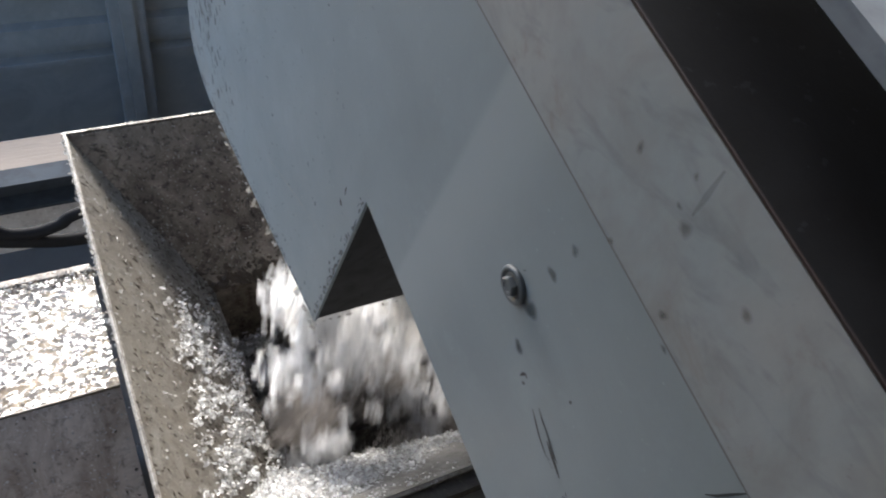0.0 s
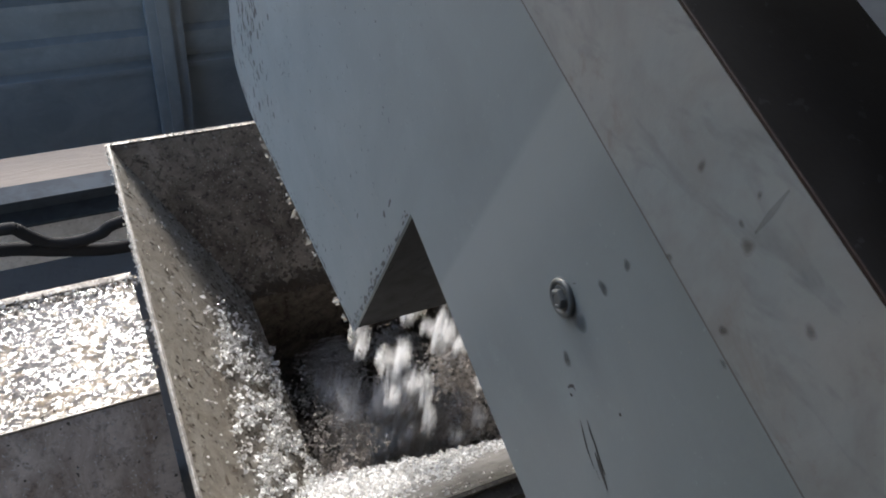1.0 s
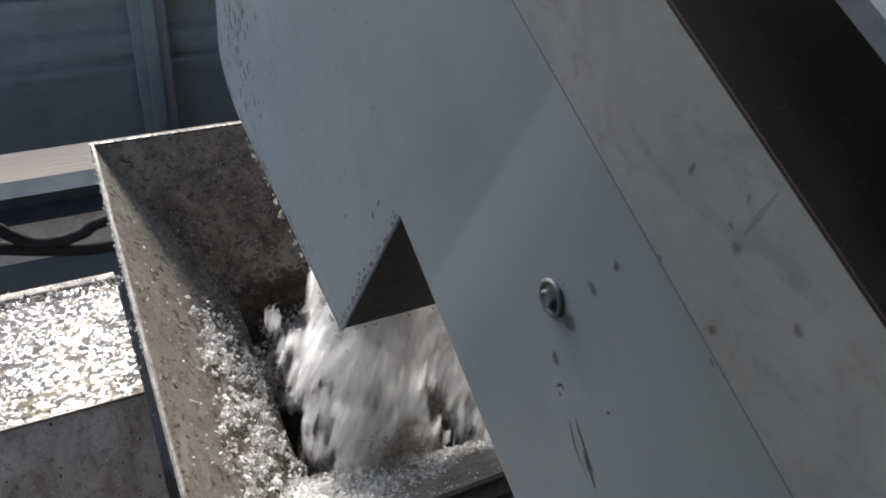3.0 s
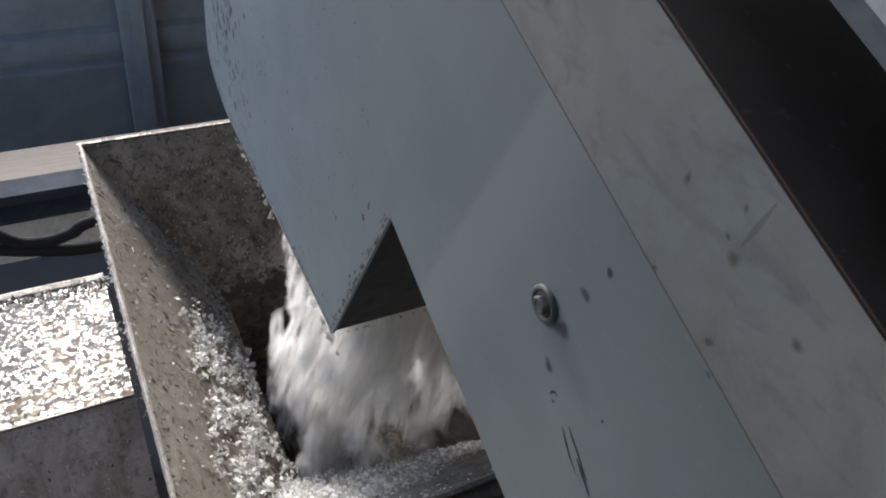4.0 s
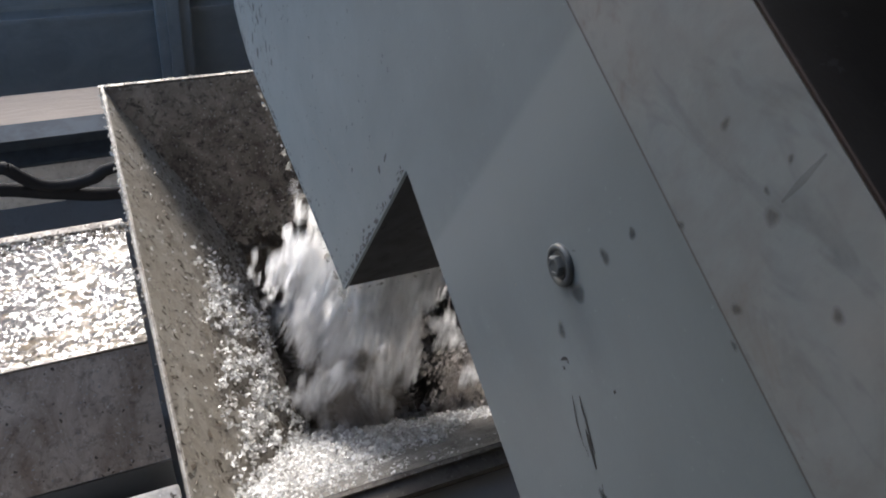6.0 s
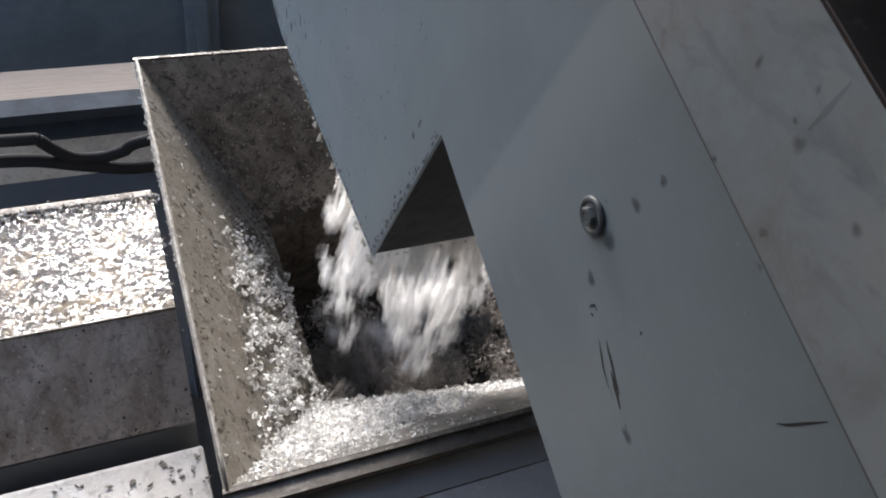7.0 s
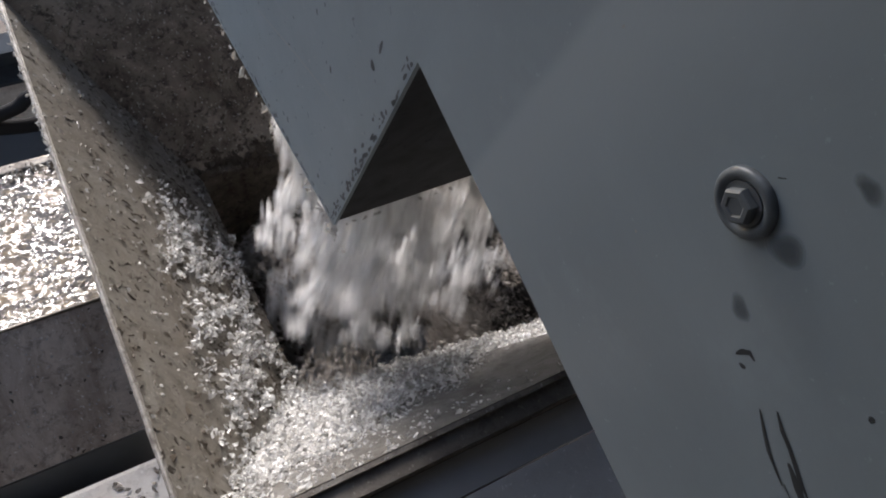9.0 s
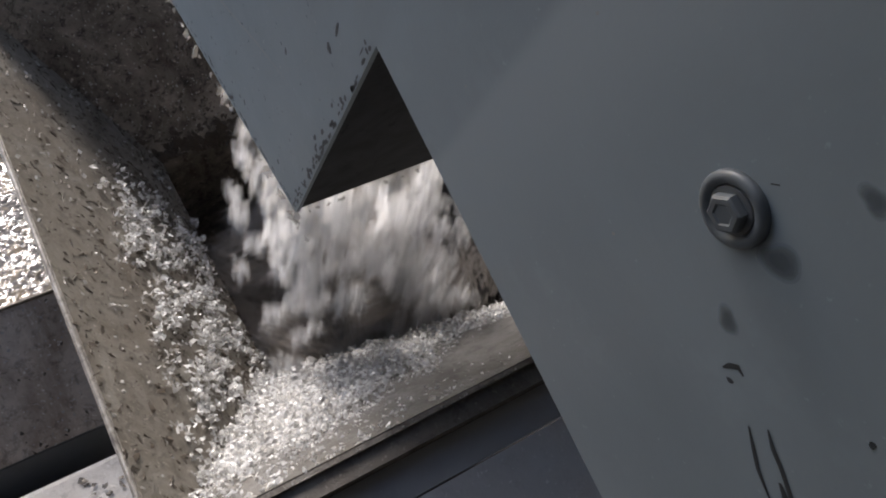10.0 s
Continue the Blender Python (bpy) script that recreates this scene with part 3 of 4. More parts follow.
def decals():
    """Scuffs, drips and smears on the side plate, thin raised films."""
    def film(name, outlines, material, label, x=PX, lift=0.00015):
        for pts in outlines:
            bm = bmesh.new()
            vs = [bm.verts.new((x - lift - conveyor.location.x, y - conveyor.location.y, z)) for y, z in pts]
            bm.faces.new(vs)
            part(name, bm, material, conveyor, label)

    def blob(y, z, ry, rz, n=14, seed=0, turn=0.0):
        r = random.Random(seed)
        out = []
        for k in range(n):
            a = 2 * math.pi * k / n
            f = 1 + 0.16 * math.sin(2 * a + seed) + 0.09 * math.sin(3 * a + 2.7 * seed) + r.uniform(-0.04, 0.04)
            p, q = ry * f * math.cos(a), rz * f * math.sin(a)
            out.append((y + p * math.cos(turn) - q * math.sin(turn), z + p * math.sin(turn) + q * math.cos(turn)))
        return out

    def stroke(pts, w):
        left, right = [], []
        for i, (y, z) in enumerate(pts):
            p, q = pts[max(i - 1, 0)], pts[min(i + 1, len(pts) - 1)]
            d = Vector((q[0] - p[0], q[1] - p[1])).normalized()
            k = w * (0.35 if i in (0, len(pts) - 1) else 1)
            left.append((y - d.y * k, z + d.x * k))
            right.append((y + d.y * k, z - d.x * k))
        return left + right[::-1]

    film("scratch", [stroke([(-0.897, 1.3365), (-0.903, 1.331), (-0.908, 1.3265), (-0.918, 1.321)], 0.0008), stroke([(-0.901, 1.3425), (-0.906, 1.3385), (-0.911, 1.336), (-0.920, 1.330), (-0.926, 1.327)], 0.0009), stroke([(-0.914, 1.331), (-0.921, 1.327), (-0.931, 1.3205)], 0.0017), stroke([(-0.918, 1.3225), (-0.924, 1.3195)], 0.0006), stroke([(-0.938, 1.318), (-0.944, 1.3125)], 0.0009), stroke([(-0.994, 1.4145), (-0.9975, 1.4195), (-1.0015, 1.4275), (-1.0065, 1.4375)], 0.0006)], M_MARK, "dark scratch through the paint")
    film("scuff", [stroke([(-0.8805, 1.3445), (-0.8815, 1.3475), (-0.8835, 1.3500), (-0.8862, 1.3492)], 0.0010), blob(-0.8845, 1.3432, 0.0013, 0.0010, 10, 3), blob(-0.9178, 1.3712, 0.0011, 0.0010, 10, 5), stroke([(-0.8585, 1.4045), (-0.8605, 1.4062)], 0.0006)], M_MARK, "black scuff mark")
    smudge_spots = [(-0.8725, 1.3598, 0.0036, 0.0034, 7), (-0.8725, 1.3895, 0.0054, 0.0046, 4), (-0.8785, 1.4215, 0.0034, 0.0030, 8), (-0.8868, 1.445, 0.0026, 0.0022, 12), (-0.9430, 1.3130, 0.0040, 0.0030, 15)]
    for size in (1.2, 1.0, 0.8, 0.55):
        film("smudge", [blob(y, z, a * size, b * size, 26, seed, 0.3) for y, z, a, b, seed in smudge_spots], M_SMUDGE, "soft dark smudge on the side plate", PX, 0.0001 + 0.00005 * (2 - size))
    film("scratch", [stroke([(-0.432, 1.150), (-0.463, 1.157), (-0.524, 1.171), (-0.577, 1.180)], 0.0006), stroke([(-0.5785, 1.158), (-0.5795, 1.155)], 0.0008)], M_SMEAR, "fine pale scratch")
    film("paint_speck", [blob(-0.828, 1.344, 0.0006, 0.0009, 8, 21), blob(-0.790, 1.402, 0.0006, 0.0008, 8, 22), blob(-0.742, 1.330, 0.0005, 0.0007, 8, 23), blob(-0.905, 1.412, 0.0006, 0.0006, 8, 24)], M_SMEAR, "pale paint speck")
    rust = [(-0.952, 1.548, 0.0008, 0.0010), (-0.951, 1.536, 0.0010, 0.0009), (-0.9565, 1.5315, 0.0017, 0.0024), (-0.932, 1.504, 0.0011, 0.0011), (-0.963, 1.500, 0.0016, 0.0014), (-0.929, 1.541, 0.0012, 0.0016), (-0.9865, 1.526, 0.0018, 0.0014), (-0.969, 1.490, 0.0013, 0.0009)]
    for size in (1.5, 1.05, 0.65):
        film("rust_stain", [blob(y, z, a * size, b * size, 16, 31 + k) for k, (y, z, a, b) in enumerate(rust)], M_RUSTSPOT, "faint rusty stain", 0.146, 0.0001 + 0.00004 * (2 - size))
    film("wipe_mark", [stroke([(-0.9565, 1.537), (-0.958, 1.546), (-0.9595, 1.556)], 0.0011)], M_WIPE, "grey wipe mark", 0.146)
    # wavy wet stain along the foot of the spout's front
    stain = bmesh.new()
    low, up, r = [], [], random.Random(9)
    for k in range(31):
        q = k / 30
        x = PX + 0.125 + 0.22 * q
        mid = 0.012 + 0.042 * q + 0.004 * math.sin(k * 0.8) + r.uniform(-0.0015, 0.0015)
        half = 0.0008 + 0.0055 * q ** 0.6
        for h, row in ((mid - half, low), (mid + half, up)):
            row.append(stain.verts.new((x - conveyor.location.x, -0.5785 - 0.3892 * h - 0.0056 - conveyor.location.y, 1.0505 + h - 0.0022)))
    for k in range(30):
        stain.faces.new((low[k], low[k + 1], up[k + 1], up[k]))
    part("wet_stain", stain, M_WETSTAIN, conveyor, "black wet stain along the spout edge")
    r = random.Random(3)
    chips = []
    for _ in range(110):
        y, z = -0.185 + r.gauss(0, 0.045), 1.20 + r.gauss(0, 0.05)
        if y < -0.11 and z > 1.08:
            chips.append(blob(y, z, r.uniform(0.0012, 0.004), r.uniform(0.002, 0.008), 9, r.randint(0, 9999), r.uniform(-0.5, 0.2)))
    for _ in range(34):
        chips.append(blob(r.uniform(-0.66, -0.16), 1.06 + 0.22 * r.random() ** 1.4, r.uniform(0.0007, 0.002), r.uniform(0.0008, 0.003), 8, r.randint(0, 9999)))
    for k in range(80):      # knocked and dirty along the notch and the lip
        s = r.random()
        w = r.uniform(0.0005, 0.0018)
        chips.append(blob(-0.581 - 0.0935 * s + w * 1.3 + abs(r.gauss(0, 0.004)), 1.054 + 0.236 * s, w, r.uniform(0.001, 0.004), 9, r.randint(0, 9999), 0.35))
    for k in range(55):
        w = r.uniform(0.0008, 0.0022)
        chips.append(blob(r.uniform(-0.57, -0.2), 1.053 + 1.2 * w + abs(r.gauss(0, 0.003)), r.uniform(0.001, 0.005), w, 9, r.randint(0, 9999)))
    chips += [blob(-0.637, 1.273, 0.0015, 0.005, 9, 61, 0.2), blob(-0.629, 1.254, 0.003, 0.003, 9, 62)]
    film("paint_chip", [c for c in chips if min(p[0] for p in c) > -0.674 and min(p[1] for p in c) > 1.052 and min(p[1] - 1.05 - (-0.581 - p[0]) * 2.6 for p in c) > 0], M_CHIP, "chip down to dark steel")


decals()


# ---- flakes lying about ----
def wall_point(u, v):
    """Left wall: u from the back corner to the front, v from the rim down."""
    y = (1 - v) * (-u * 0.722) + v * (TY1 + u * (TY0 - TY1))
    return Vector((TX0 * v, y, RIM - (RIM - TZ) * v)), Vector((RIM - TZ, 0, TX0)).normalized()


def front_point(u, v):
    """Front wall: u from the left corner to the right, v from the rim down."""
    x = (1 - v) * (u * X1) + v * (TX0 + u * (TX1 - TX0))
    low = TY0 + (TY2 - TY0) * u
    return Vector((x, Y0 + (low - Y0) * v, RIM - (RIM - TZ) * v)), Vector((0, RIM - TZ, low - Y0)).normalized()


def back_point(u, v):
    x = (1 - v) * (u * X1) + v * (TX0 + u * (TX1 - TX0))
    return Vector((x, TY1 * v, RIM - (RIM - TZ) * v)), Vector((0, -(RIM - TZ), -TY1)).normalized()


def scatter_wall_flakes():
    r = random.Random(5)
    white, wet, dirt = Flakes(1), Flakes(2), Flakes(3)
    for _ in range(4300):
        u, v = r.random(), r.random()
        # thick drift along the lower half of the wall, thinner towards the back
        edge = 0.44 - 0.30 * max(0.0, u - 0.4)
        patch = noise.noise(Vector((u * 11, v * 6, 3))) + 0.6 * noise.noise(Vector((u * 34, v * 17, 8)))
        dense = max(0.0, min(1.0, (v - edge + 0.08) / 0.3)) * min(1.0, max(0.0, (u - 0.24) / 0.22))
        if u < 0.8:
            dense *= max(0.12, min(1.0, (0.95 - v) / 0.12))
        dense *= max(0.04, min(1.0, 0.5 + 1.1 * patch))
        if r.random() > dense:
            continue
        p, n = wall_point(u, v)
        for _ in range(r.choice((1, 2, 4, 6, 9))):
            kind = white if r.random() < 0.38 else wet
            q, n = wall_point(u + r.gauss(0, 0.006), min(0.99, v + r.gauss(0, 0.014)))
            kind.add(q + n * r.uniform(0.001, 0.011), n, r.uniform(0.0025, 0.0085), 0.8)
    for _ in range(260):
        p, n = wall_point(r.random(), r.random())
        wet.add(p + n * 0.002, n, r.uniform(0.003, 0.007), 0.4)
    for _ in range(1500):
        u, v = r.random(), r.random() ** 1.2
        p, n = wall_point(u, v)
        dirt.add(p + n * 0.0006, n, r.uniform(0.003, 0.0085), 0.06, 2.6)
    for _ in range(500):
        p, n = back_point(r.random() * 0.6, r.random())
        dirt.add(p + n * 0.0006, n, r.uniform(0.002, 0.006), 0.06, 1.8)
    for _ in range(420):
        u, v = r.random() * 0.62, 1.0 - abs(r.gauss(0, 0.055 + 0.04 * noise.noise(Vector((r.random() * 9, 4, 2)))))
        p, n = back_point(u, v)
        dirt.add(p + n * 0.0012, n, r.uniform(0.004, 0.013), 0.12, 1.9)
    for _ in range(900):
        p, n = back_point(r.random() * 0.6, r.random() ** 1.5 * 0.9)
        wet.add(p + n * 0.0012, n, r.uniform(0.001, 0.0032), 0.3)
    # front drift
    for _ in range(12500):
        u, v = r.random() ** 1.15 * 0.9, r.random()
        edge = 0.14 + 0.48 * min(u, 0.6) + 0.14 * noise.noise(Vector((u * 14, 2, 0))) + 0.06 * noise.noise(Vector((u * 50, 7, 0)))
        if v < edge and r.random() > (0.06 if v < edge - 0.25 else 0.28):
            continue
        p, n = front_point(u, v)
        (white if r.random() < 0.45 - 0.2 * u else wet).add(p + n * (0.003 + 0.024 * min(1, max(0, (v - edge) * 3)) * r.random()), n, r.choice((r.uniform(0.002, 0.005), r.uniform(0.002, 0.005), r.uniform(0.005, 0.008))), 0.9)
    tagged(new("flake_drift", white.mesh("flake_drift", M_FLAKE)), "white shredded plastic flakes stuck to the hopper walls", "plastic flakes", kind="stuff")
    tagged(new("wet_flakes", wet.mesh("wet_flakes", M_WETFLAKE)), "wet clear plastic flakes clinging to the hopper walls", "plastic flakes", kind="stuff")
    tagged(new("dirt_specks", dirt.mesh("dirt_specks", M_SPECK)), "brown dirt specks dried on the hopper walls", "dirt", kind="stuff")


def build_front_mound():
    """Packed bank of flakes along the near wall and the left corner."""
    nu, nv = 180, 44
    vs, fs = [], []
    for j in range(nv + 1):
        for i in range(nu + 1):
            u, v = 0.02 + 0.9 * i / nu, 0.16 + 0.84 * j / nv
            p, n = front_point(u, v)
            rise = max(0.0, min(1.0, (v - 0.22 - 0.48 * min(u, 0.6)) * 2.2))
            k = 0.020 * rise * (0.8 + 0.6 * noise.noise(Vector((u * 20, v * 7, 5)))) + 0.009 * min(1, rise * 3) * (0.6 + noise.noise(Vector((u * 48, v * 13, 2)))) + 0.004 * noise.noise(Vector((u * 90, v * 35, 9))) - 0.004 * (rise <= 0.02)
            vs.append(p + n * k)
    for j in range(nv):
        for i in range(nu):
            a = j * (nu + 1) + i
            fs.append((a, a + 1, a + nu + 2, a + nu + 1))
    ob = new("flake_bank", mesh_of("flake_bank", vs, fs, M_MOUND))
    tagged(ob, "bank of packed white flakes along the hopper wall", "plastic flakes", kind="stuff")


def scatter_rim_flakes():
    r = random.Random(8)
    bits = Flakes(11)
    for _ in range(90):
        bits.add((r.uniform(0, 0.5), 0.002, RIM + 0.004), (0, 0, 1), r.uniform(0.002, 0.005), 0.9, 2.5)
    for _ in range(110):
        bits.add((-0.002, -0.30 * r.random() ** 1.5, RIM + 0.003), (0, 0, 1), r.uniform(0.002, 0.005), 0.9, 2.5)
    for _ in range(70):
        bits.add((-0.003 - 0.003 * r.random(), -0.42 * r.random() ** 1.3, RIM - 0.002 - 0.012 * r.random()), (-1, 0, 0.3), r.uniform(0.002, 0.0055), 0.9, 3.0)
    for _ in range(36):
        bits.add((r.uniform(0.1, 0.6), Y0 - 0.003, RIM + 0.003), (0, 0, 1), r.uniform(0.002, 0.004), 0.8, 2)
    # drips on the lip of the spout
    for _ in range(26):
        y = r.uniform(-0.58, -0.2)
        bits.add((PX - 0.002, y, 1.049 - r.random() * 0.006), (1, 0, 0), r.uniform(0.003, 0.009), 0.7, 2.0)
    for _ in range(26):
        bits.add((PX + 0.34 * r.random(), -0.583, 1.049), (0, 1, 0), r.uniform(0.002, 0.006), 0.7, 2.0)
    for _ in range(14):
        bits.add((PX - 0.001, -0.58 + r.gauss(0, 0.012), 1.046 - r.random() * 0.012), (1, 0, 0), r.uniform(0.004, 0.010), 0.7, 2.0)
    tagged(new("rim_flakes", bits.mesh("rim_flakes", M_WETFLAKE)), "small wet flakes clinging to rims and spout lip", "plastic flakes", kind="stuff")


def scatter_tray_flakes():
    r = random.Random(18)
    wet, dirt = Flakes(31), Flakes(32)
    for _ in range(300):
        x, s = -0.9 * r.random() ** 1.4 - 0.004, r.random()
        y, z = -0.33 + 0.294 * s, 0.703 - 0.059 * s
        (wet if r.random() < 0.45 else dirt).add((x, y, z + 0.0015), (0, 0.2, 1), r.uniform(0.003, 0.010), 0.10, 1.5)
    for _ in range(420):
        wet.add((-0.7 * r.random() ** 1.3, -0.044 + r.gauss(0, 0.006), 0.648 + 0.003 * r.random()), (0, 0, 1), r.uniform(0.002, 0.007), 0.5, 1.6) if r.random() < 0.4 else dirt.add((-0.7 * r.random() ** 1.3, -0.043 + r.gauss(0, 0.007), 0.648), (0, 0, 1), r.uniform(0.003, 0.009), 0.5, 1.6)
    for _ in range(140):
        x, s = -0.9 * r.random() ** 1.4, r.random()
        dirt.add((x, -0.472 + 0.14 * s, 0.6125 + 0.0905 * s), (0, -0.55, 0.84), r.uniform(0.002, 0.005), 0.05, 1.8)
    for _ in range(170):
        x, s = -0.5 * r.random() ** 1.2 - 0.004, r.random()
        wet.add((x, -0.472 + 0.14 * s, 0.6135 + 0.0905 * s), (0, -0.55, 0.84), r.uniform(0.0012, 0.0035), 0.2, 1.5)
    for _ in range(240):
        dirt.add((-0.5 * r.random(), -0.53 - 0.2 * r.random(), 0.6215), (0, 0, 1), r.uniform(0.003, 0.01), 0.1, 2)
    tagged(new("tray_flakes", wet.mesh("tray_flakes", M_WETFLAKE)), "wet clear flakes glittering on the tray", "plastic flakes", kind="stuff")
    tagged(new("tray_dirt", dirt.mesh("tray_dirt", M_SPECK)), "brown dirt specks on the tray", "dirt", kind="stuff")


scatter_wall_flakes()
build_front_mound()
scatter_rim_flakes()
scatter_tray_flakes()


# ---- falling flakes ----
def cluster_mesh(seed):
    """A loose falling clump of wet flakes, denser in its core."""
    fl = Flakes(seed)
    r = random.Random(seed + 500)
    lobes = [Vector((r.gauss(0, 0.019), r.gauss(0, 0.019), r.gauss(0, 0.032))) for _ in range(r.randint(3, 6))]
    for _ in range(r.randint(110, 210)):
        c = r.choice(lobes)
        p = c + Vector((r.gauss(0, 0.010), r.gauss(0, 0.010), r.gauss(0, 0.017)))
        p = Vector((max(-0.05, min(0.05, p.x)), max(-0.05, min(0.05, p.y)), p.z))
        fl.add(p, (r.gauss(0, 1), r.gauss(0, 1), r.gauss(0, 1)), r.uniform(0.006, 0.018), 0.5, 1.8)
    return fl.mesh("flake_clump", M_FALL)


def crumb_mesh(seed):
    """A small tight crumb of flakes."""
    fl = Flakes(seed)
    r = random.Random(seed + 900)
    lobes = [Vector((r.gauss(0, 0.007), r.gauss(0, 0.007), r.gauss(0, 0.011))) for _ in range(r.randint(1, 3))]
    for _ in range(r.randint(26, 50)):
        c = r.choice(lobes)
        fl.add(c + Vector((r.gauss(0, 0.004), r.gauss(0, 0.004), r.gauss(0, 0.006))), (r.gauss(0, 1), r.gauss(0, 1), r.gauss(0, 1)), r.uniform(0.005, 0.012), 0.5, 1.8)
    return fl.mesh("flake_crumb", M_FALL)


CLUMPS = [cluster_mesh(100 + i) for i in range(14)]
CRUMBS = [crumb_mesh(200 + i) for i in range(12)]
PERIOD, LAST = 1.01, 10.0


def fall_rows(t0, start, speed, margin, r):
    """A clump waits in the spout, drops out at t0 and comes to rest in the throat."""
    rest = 0.14 + 0.06 * r.random()
    spin = [r.uniform(-60, 60) for _ in range(3)]
    rows = [(0.0, pose(*start))] if t0 > 0.02 else []
    dt, k, t, down = 1 / 15, 0, t0, speed[2]
    while True:
        z = start[2] - down * (k * dt) - 4.9 * (k * dt) ** 2
        z = max(z, rest)
        near = PX + margin + (TX0 + 0.02 - PX - margin) * min(1, max(0, (0.95 - z) / 0.15))
        x = min(max(start[0] + speed[0] * k * dt, near), TX1 - 0.07)
        y = min(max(start[1] + speed[1] * k * dt, TY0 + 0.02), TY1 - 0.02)
        s = k * dt
        if t0 + s >= -0.1:
            rows.append((t0 + s, pose(x, y, z, spin[0] * s, spin[1] * s, spin[2] * s)))
        if z <= rest:
            break
        k += 1
    if not rows:
        return []
    if rows[0][0] > 0.001:
        rows.insert(0, (0.0, rows[0][1]))
    end = rows[-1]
    if end[0] < LAST - 0.05:
        rows.append((LAST, end[1]))
    return rows


FALLS = []


# the screw throws a slug each second: time, spread, clumps, crumbs and the side of the spout they leave from
BURSTS = (
    "0.0 .07 34 70 full; 0.0 .05 0 20 back; .14 .06 16 20 far; .30 .06 24 10 far; .50 .04 4 26 far; .60 .04 2 45 full; .87 .03 42 6 wide; 1.0 .03 0 40 wide; 1.19 .04 50 20 full;"
    "1.23 .04 40 10 full; 1.2 .04 0 20 back; 1.42 .06 4 12 far; 1.82 .07 14 70 full; 2.02 .06 45 30 full; 2.12 .05 30 20 full; 2.1 .04 8 16 back;"
    "2.3 .06 16 14 far; 2.42 .05 16 8 far; 2.72 .06 4 60 wide; 3.02 .08 70 30 full; 3.0 .05 6 16 back; 3.3 .07 25 15 far; 3.6 .06 2 50 full;"
    "3.82 .06 6 14 far; 3.84 .05 0 14 full; 3.94 .03 26 20 full; 4.02 .05 60 40 full; 4.0 .05 0 25 back; 4.18 .06 45 30 full; 4.4 .07 26 16 far; 4.6 .05 8 75 full;"
    "4.78 .05 0 22 mid; 5.01 .04 60 10 full; 5.0 .04 26 12 rear; 5.17 .06 80 20 full; 5.4 .05 22 16 far; 5.42 .04 0 14 mid; 5.62 .06 10 12 far;"
    "5.8 .05 24 16 far; 6.03 .05 55 30 full; 6.02 .04 16 20 back; 6.18 .06 80 20 full; 6.4 .06 24 20 far; 6.65 .06 6 60 full; 6.9 .06 10 15 far;"
    "7.08 .07 70 30 full; 7.05 .04 10 16 back; 7.3 .05 22 24 far; 7.5 .06 36 20 far; 7.5 .05 0 14 mid; 7.7 .05 4 60 wide; 7.92 .06 18 90 mid;"
    "8.02 .05 14 70 full; 8.1 .05 24 20 far; 8.12 .05 24 30 mid; 8.12 .04 16 14 rear; 8.3 .05 30 10 far; 8.28 .05 4 20 mid; 8.5 .06 4 30 far;"
    "8.68 .06 14 90 full; 8.9 .06 8 70 wide; 9.02 .04 10 90 full; 9.0 .04 4 20 back; 9.12 .05 70 20 full; 9.1 .04 20 14 rear; 9.3 .06 50 20 wide;"
    "9.5 .05 0 20 far; 9.62 .05 10 14 far; 9.72 .05 36 14 far; 9.74 .05 4 26 mid; 9.84 .05 36 16 far; 9.86 .04 0 26 full; 9.99 .06 16 150 full; 10.0 .04 0 20 back")
SIDES = {"full": (0.20, 0.43, -0.53, -0.38), "far": (0.36, 0.45, -0.53, -0.38), "mid": (0.25, 0.35, -0.53, -0.40), "wide": (0.27, 0.44, -0.53, -0.36), "back": (0.19, 0.30, -0.47, -0.35), "rear": (0.21, 0.32, -0.45, -0.30)}


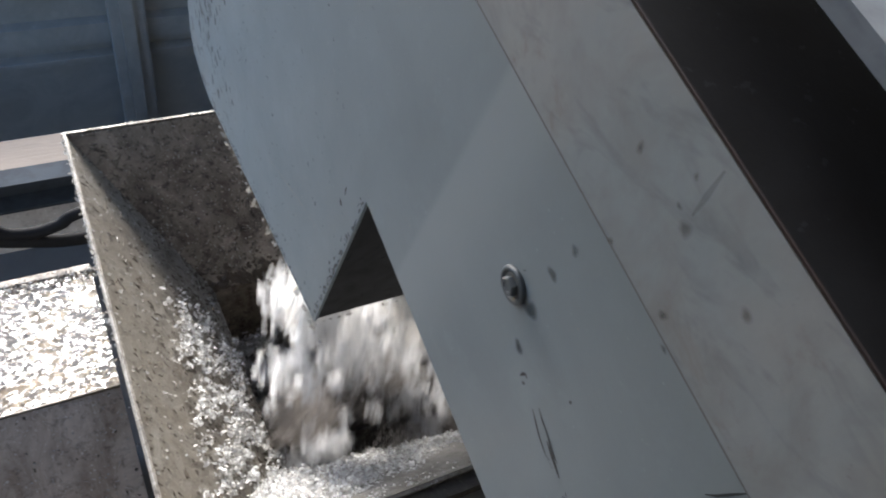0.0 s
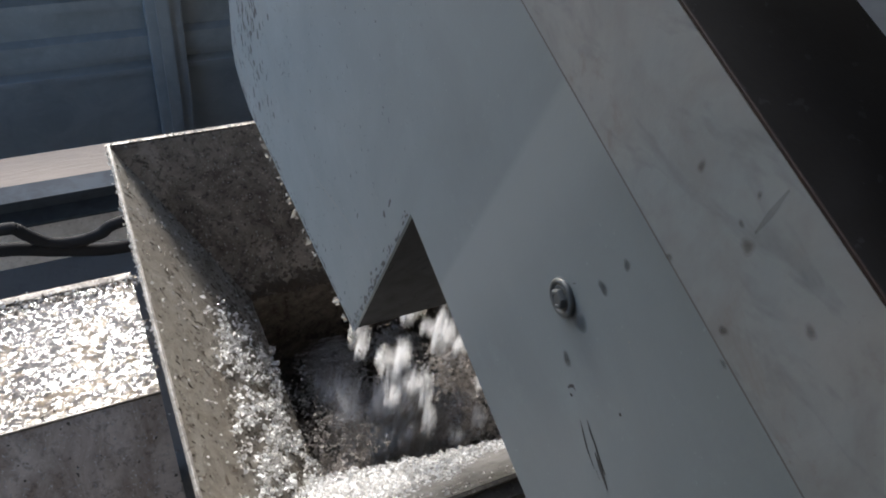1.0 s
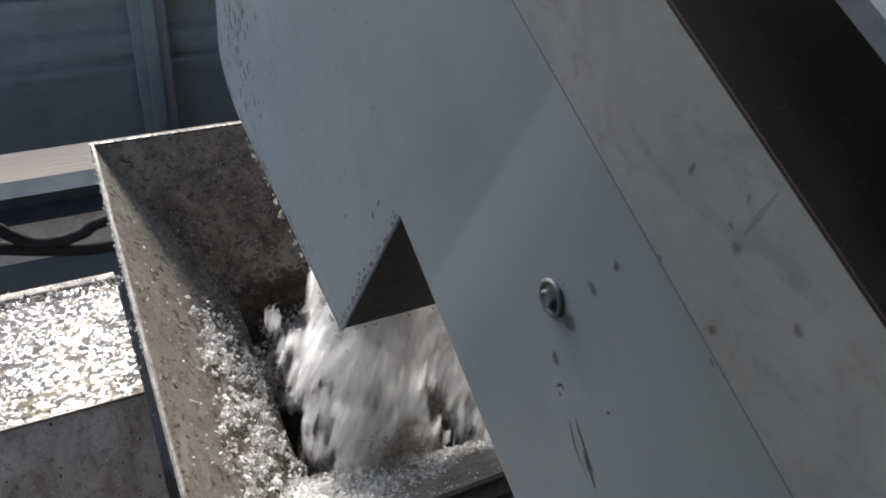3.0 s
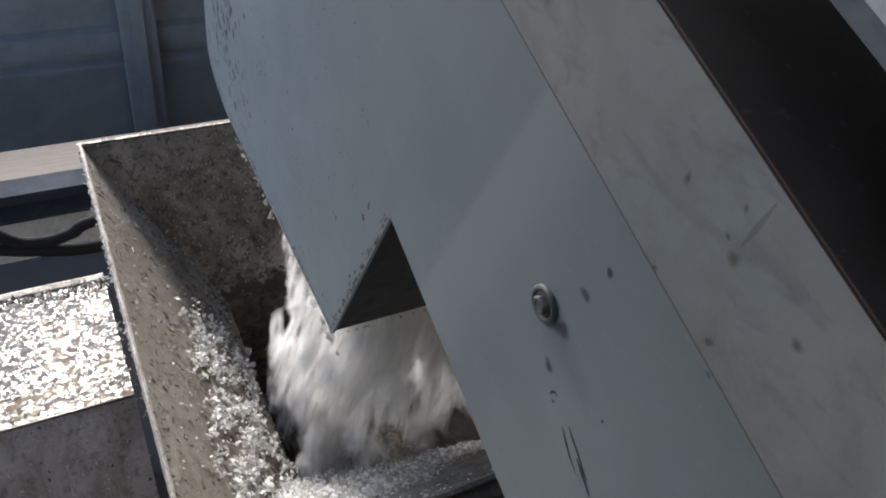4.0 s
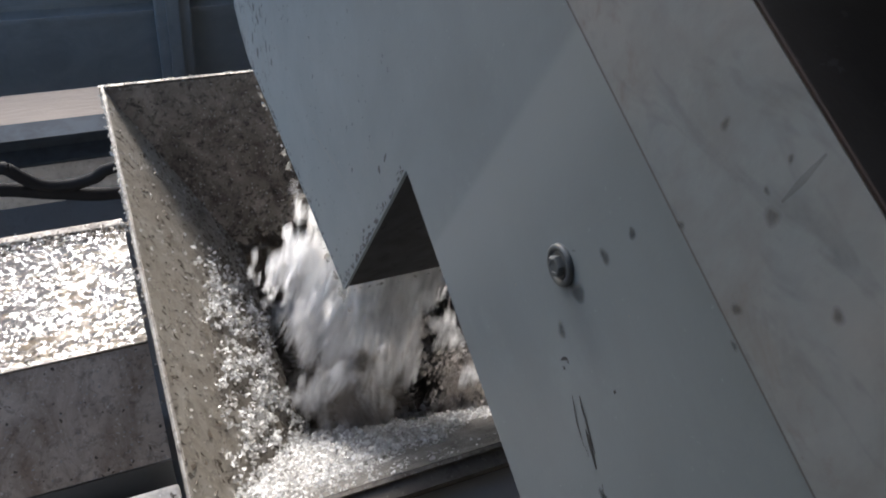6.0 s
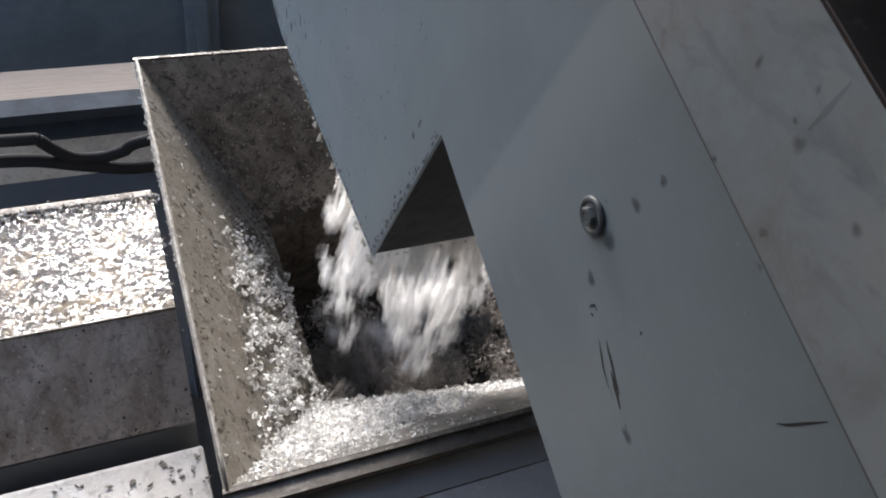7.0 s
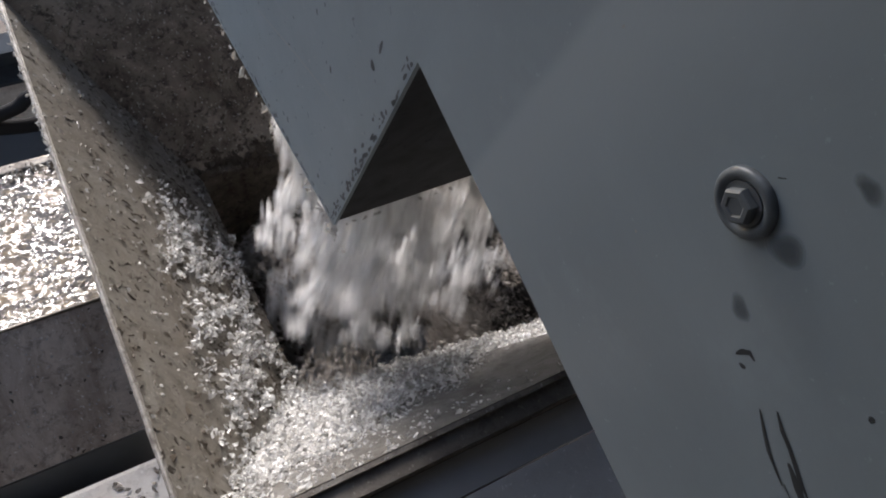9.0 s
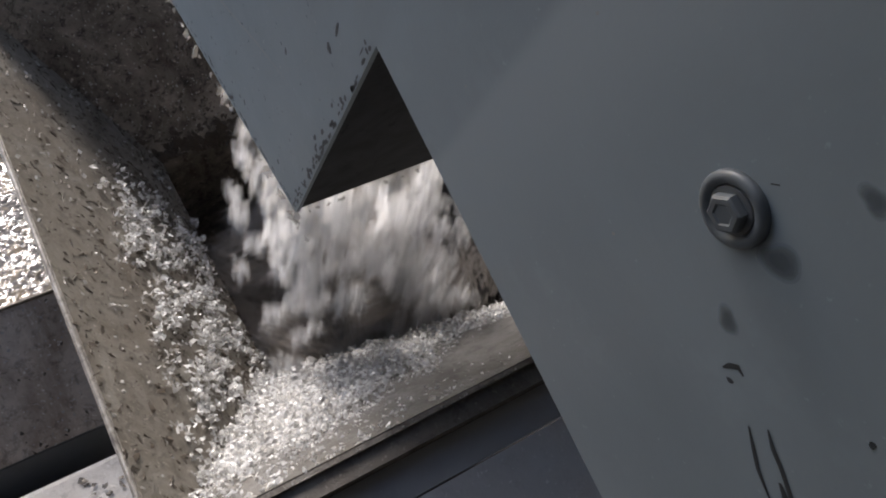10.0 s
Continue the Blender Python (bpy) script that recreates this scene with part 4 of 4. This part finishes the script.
def build_falls():
    r = random.Random(77)
    n = 0
    for burst in BURSTS.split(";"):
        word = burst.split()
        centre, spread = float(word[0]), float(word[1])
        x0, x1, y0, y1 = SIDES[word[4]]
        for meshes, count, margin in ((CLUMPS, int(word[2]), 0.085), (CRUMBS, int(word[3]), 0.045)):
            for _ in range(count):
                t = centre - 0.18 + r.gauss(0, spread)
                start = (max(r.uniform(x0, x1), PX + margin), r.uniform(y0, y1), 1.24 + 0.05 * r.random())
                speed = (r.gauss(-0.10, 0.16), r.gauss(0.0, 0.12), 1.1 + 0.4 * r.random())
                if t > LAST - 0.02:
                    continue
                rows = fall_rows(t, start, speed, margin, r)
                if len(rows) < 3:
                    continue
                n += 1
                mesh = meshes[n % len(meshes)]
                ob = new("flake_clump" if meshes is CLUMPS else "flake_crumb", mesh)
                tagged(ob, "falling clump of wet white plastic flakes" if meshes is CLUMPS else "small falling crumb of white plastic flakes", "plastic flakes", "flakes falling from the spout", "stuff")
                FALLS.append((ob, rows))


def heap_mesh(seed, radius):
    fl = Flakes(seed)
    r = random.Random(seed)
    for _ in range(1900):
        d = Vector((r.gauss(0, 1), r.gauss(0, 1), r.gauss(0, 0.6))).normalized()
        k = radius * (0.75 + 0.7 * noise.noise(d * 1.7 + Vector((seed, 0, 0)))) * r.uniform(0.5, 1.1)
        fl.add(Vector((d.x * k * 1.3, d.y * k * 1.3, d.z * k)), d, r.uniform(0.0025, 0.0055), 0.6, 1.7)
    return fl.mesh("flake_lump", M_HEAP)


HEAPS = []


def build_heaps():
    """Lumps of flakes that churn at the bottom of the hopper."""
    r = random.Random(41)
    meshes = [heap_mesh(300 + i, 0.045 + 0.012 * (i % 3)) for i in range(4)]
    n = 0
    for x in (0.205, 0.29, 0.38, 0.47):
        for y in (-0.51, -0.43, -0.35, -0.275):
            ob = new("flake_lump", meshes[n % 4])
            tagged(ob, "churning lump of wet white flakes in the hopper", "plastic flakes", "lumps of flakes in the hopper", "stuff")
            z0 = 0.56 + 0.10 * max(0, (-y - 0.28)) / 0.25 + r.uniform(-0.02, 0.02)
            rows, t = [], 0.0
            while t < LAST + 0.01:
                beat = 0.5 + 0.5 * math.cos(2 * math.pi * t / PERIOD)
                k = 0.030 + 0.022 * beat
                rows.append((min(t, LAST), pose(x + r.gauss(0, k), min(y + r.gauss(0, k), -0.26), z0 + r.gauss(0, k), r.gauss(0, 5), r.gauss(0, 5), r.gauss(0, 6))))
                t += 1 / 15
            HEAPS.append((ob, rows))
            n += 1


build_falls()
build_heaps()


def motions():
    for ob, rows in FALLS + HEAPS:
        walk(ob, rows)


motions()
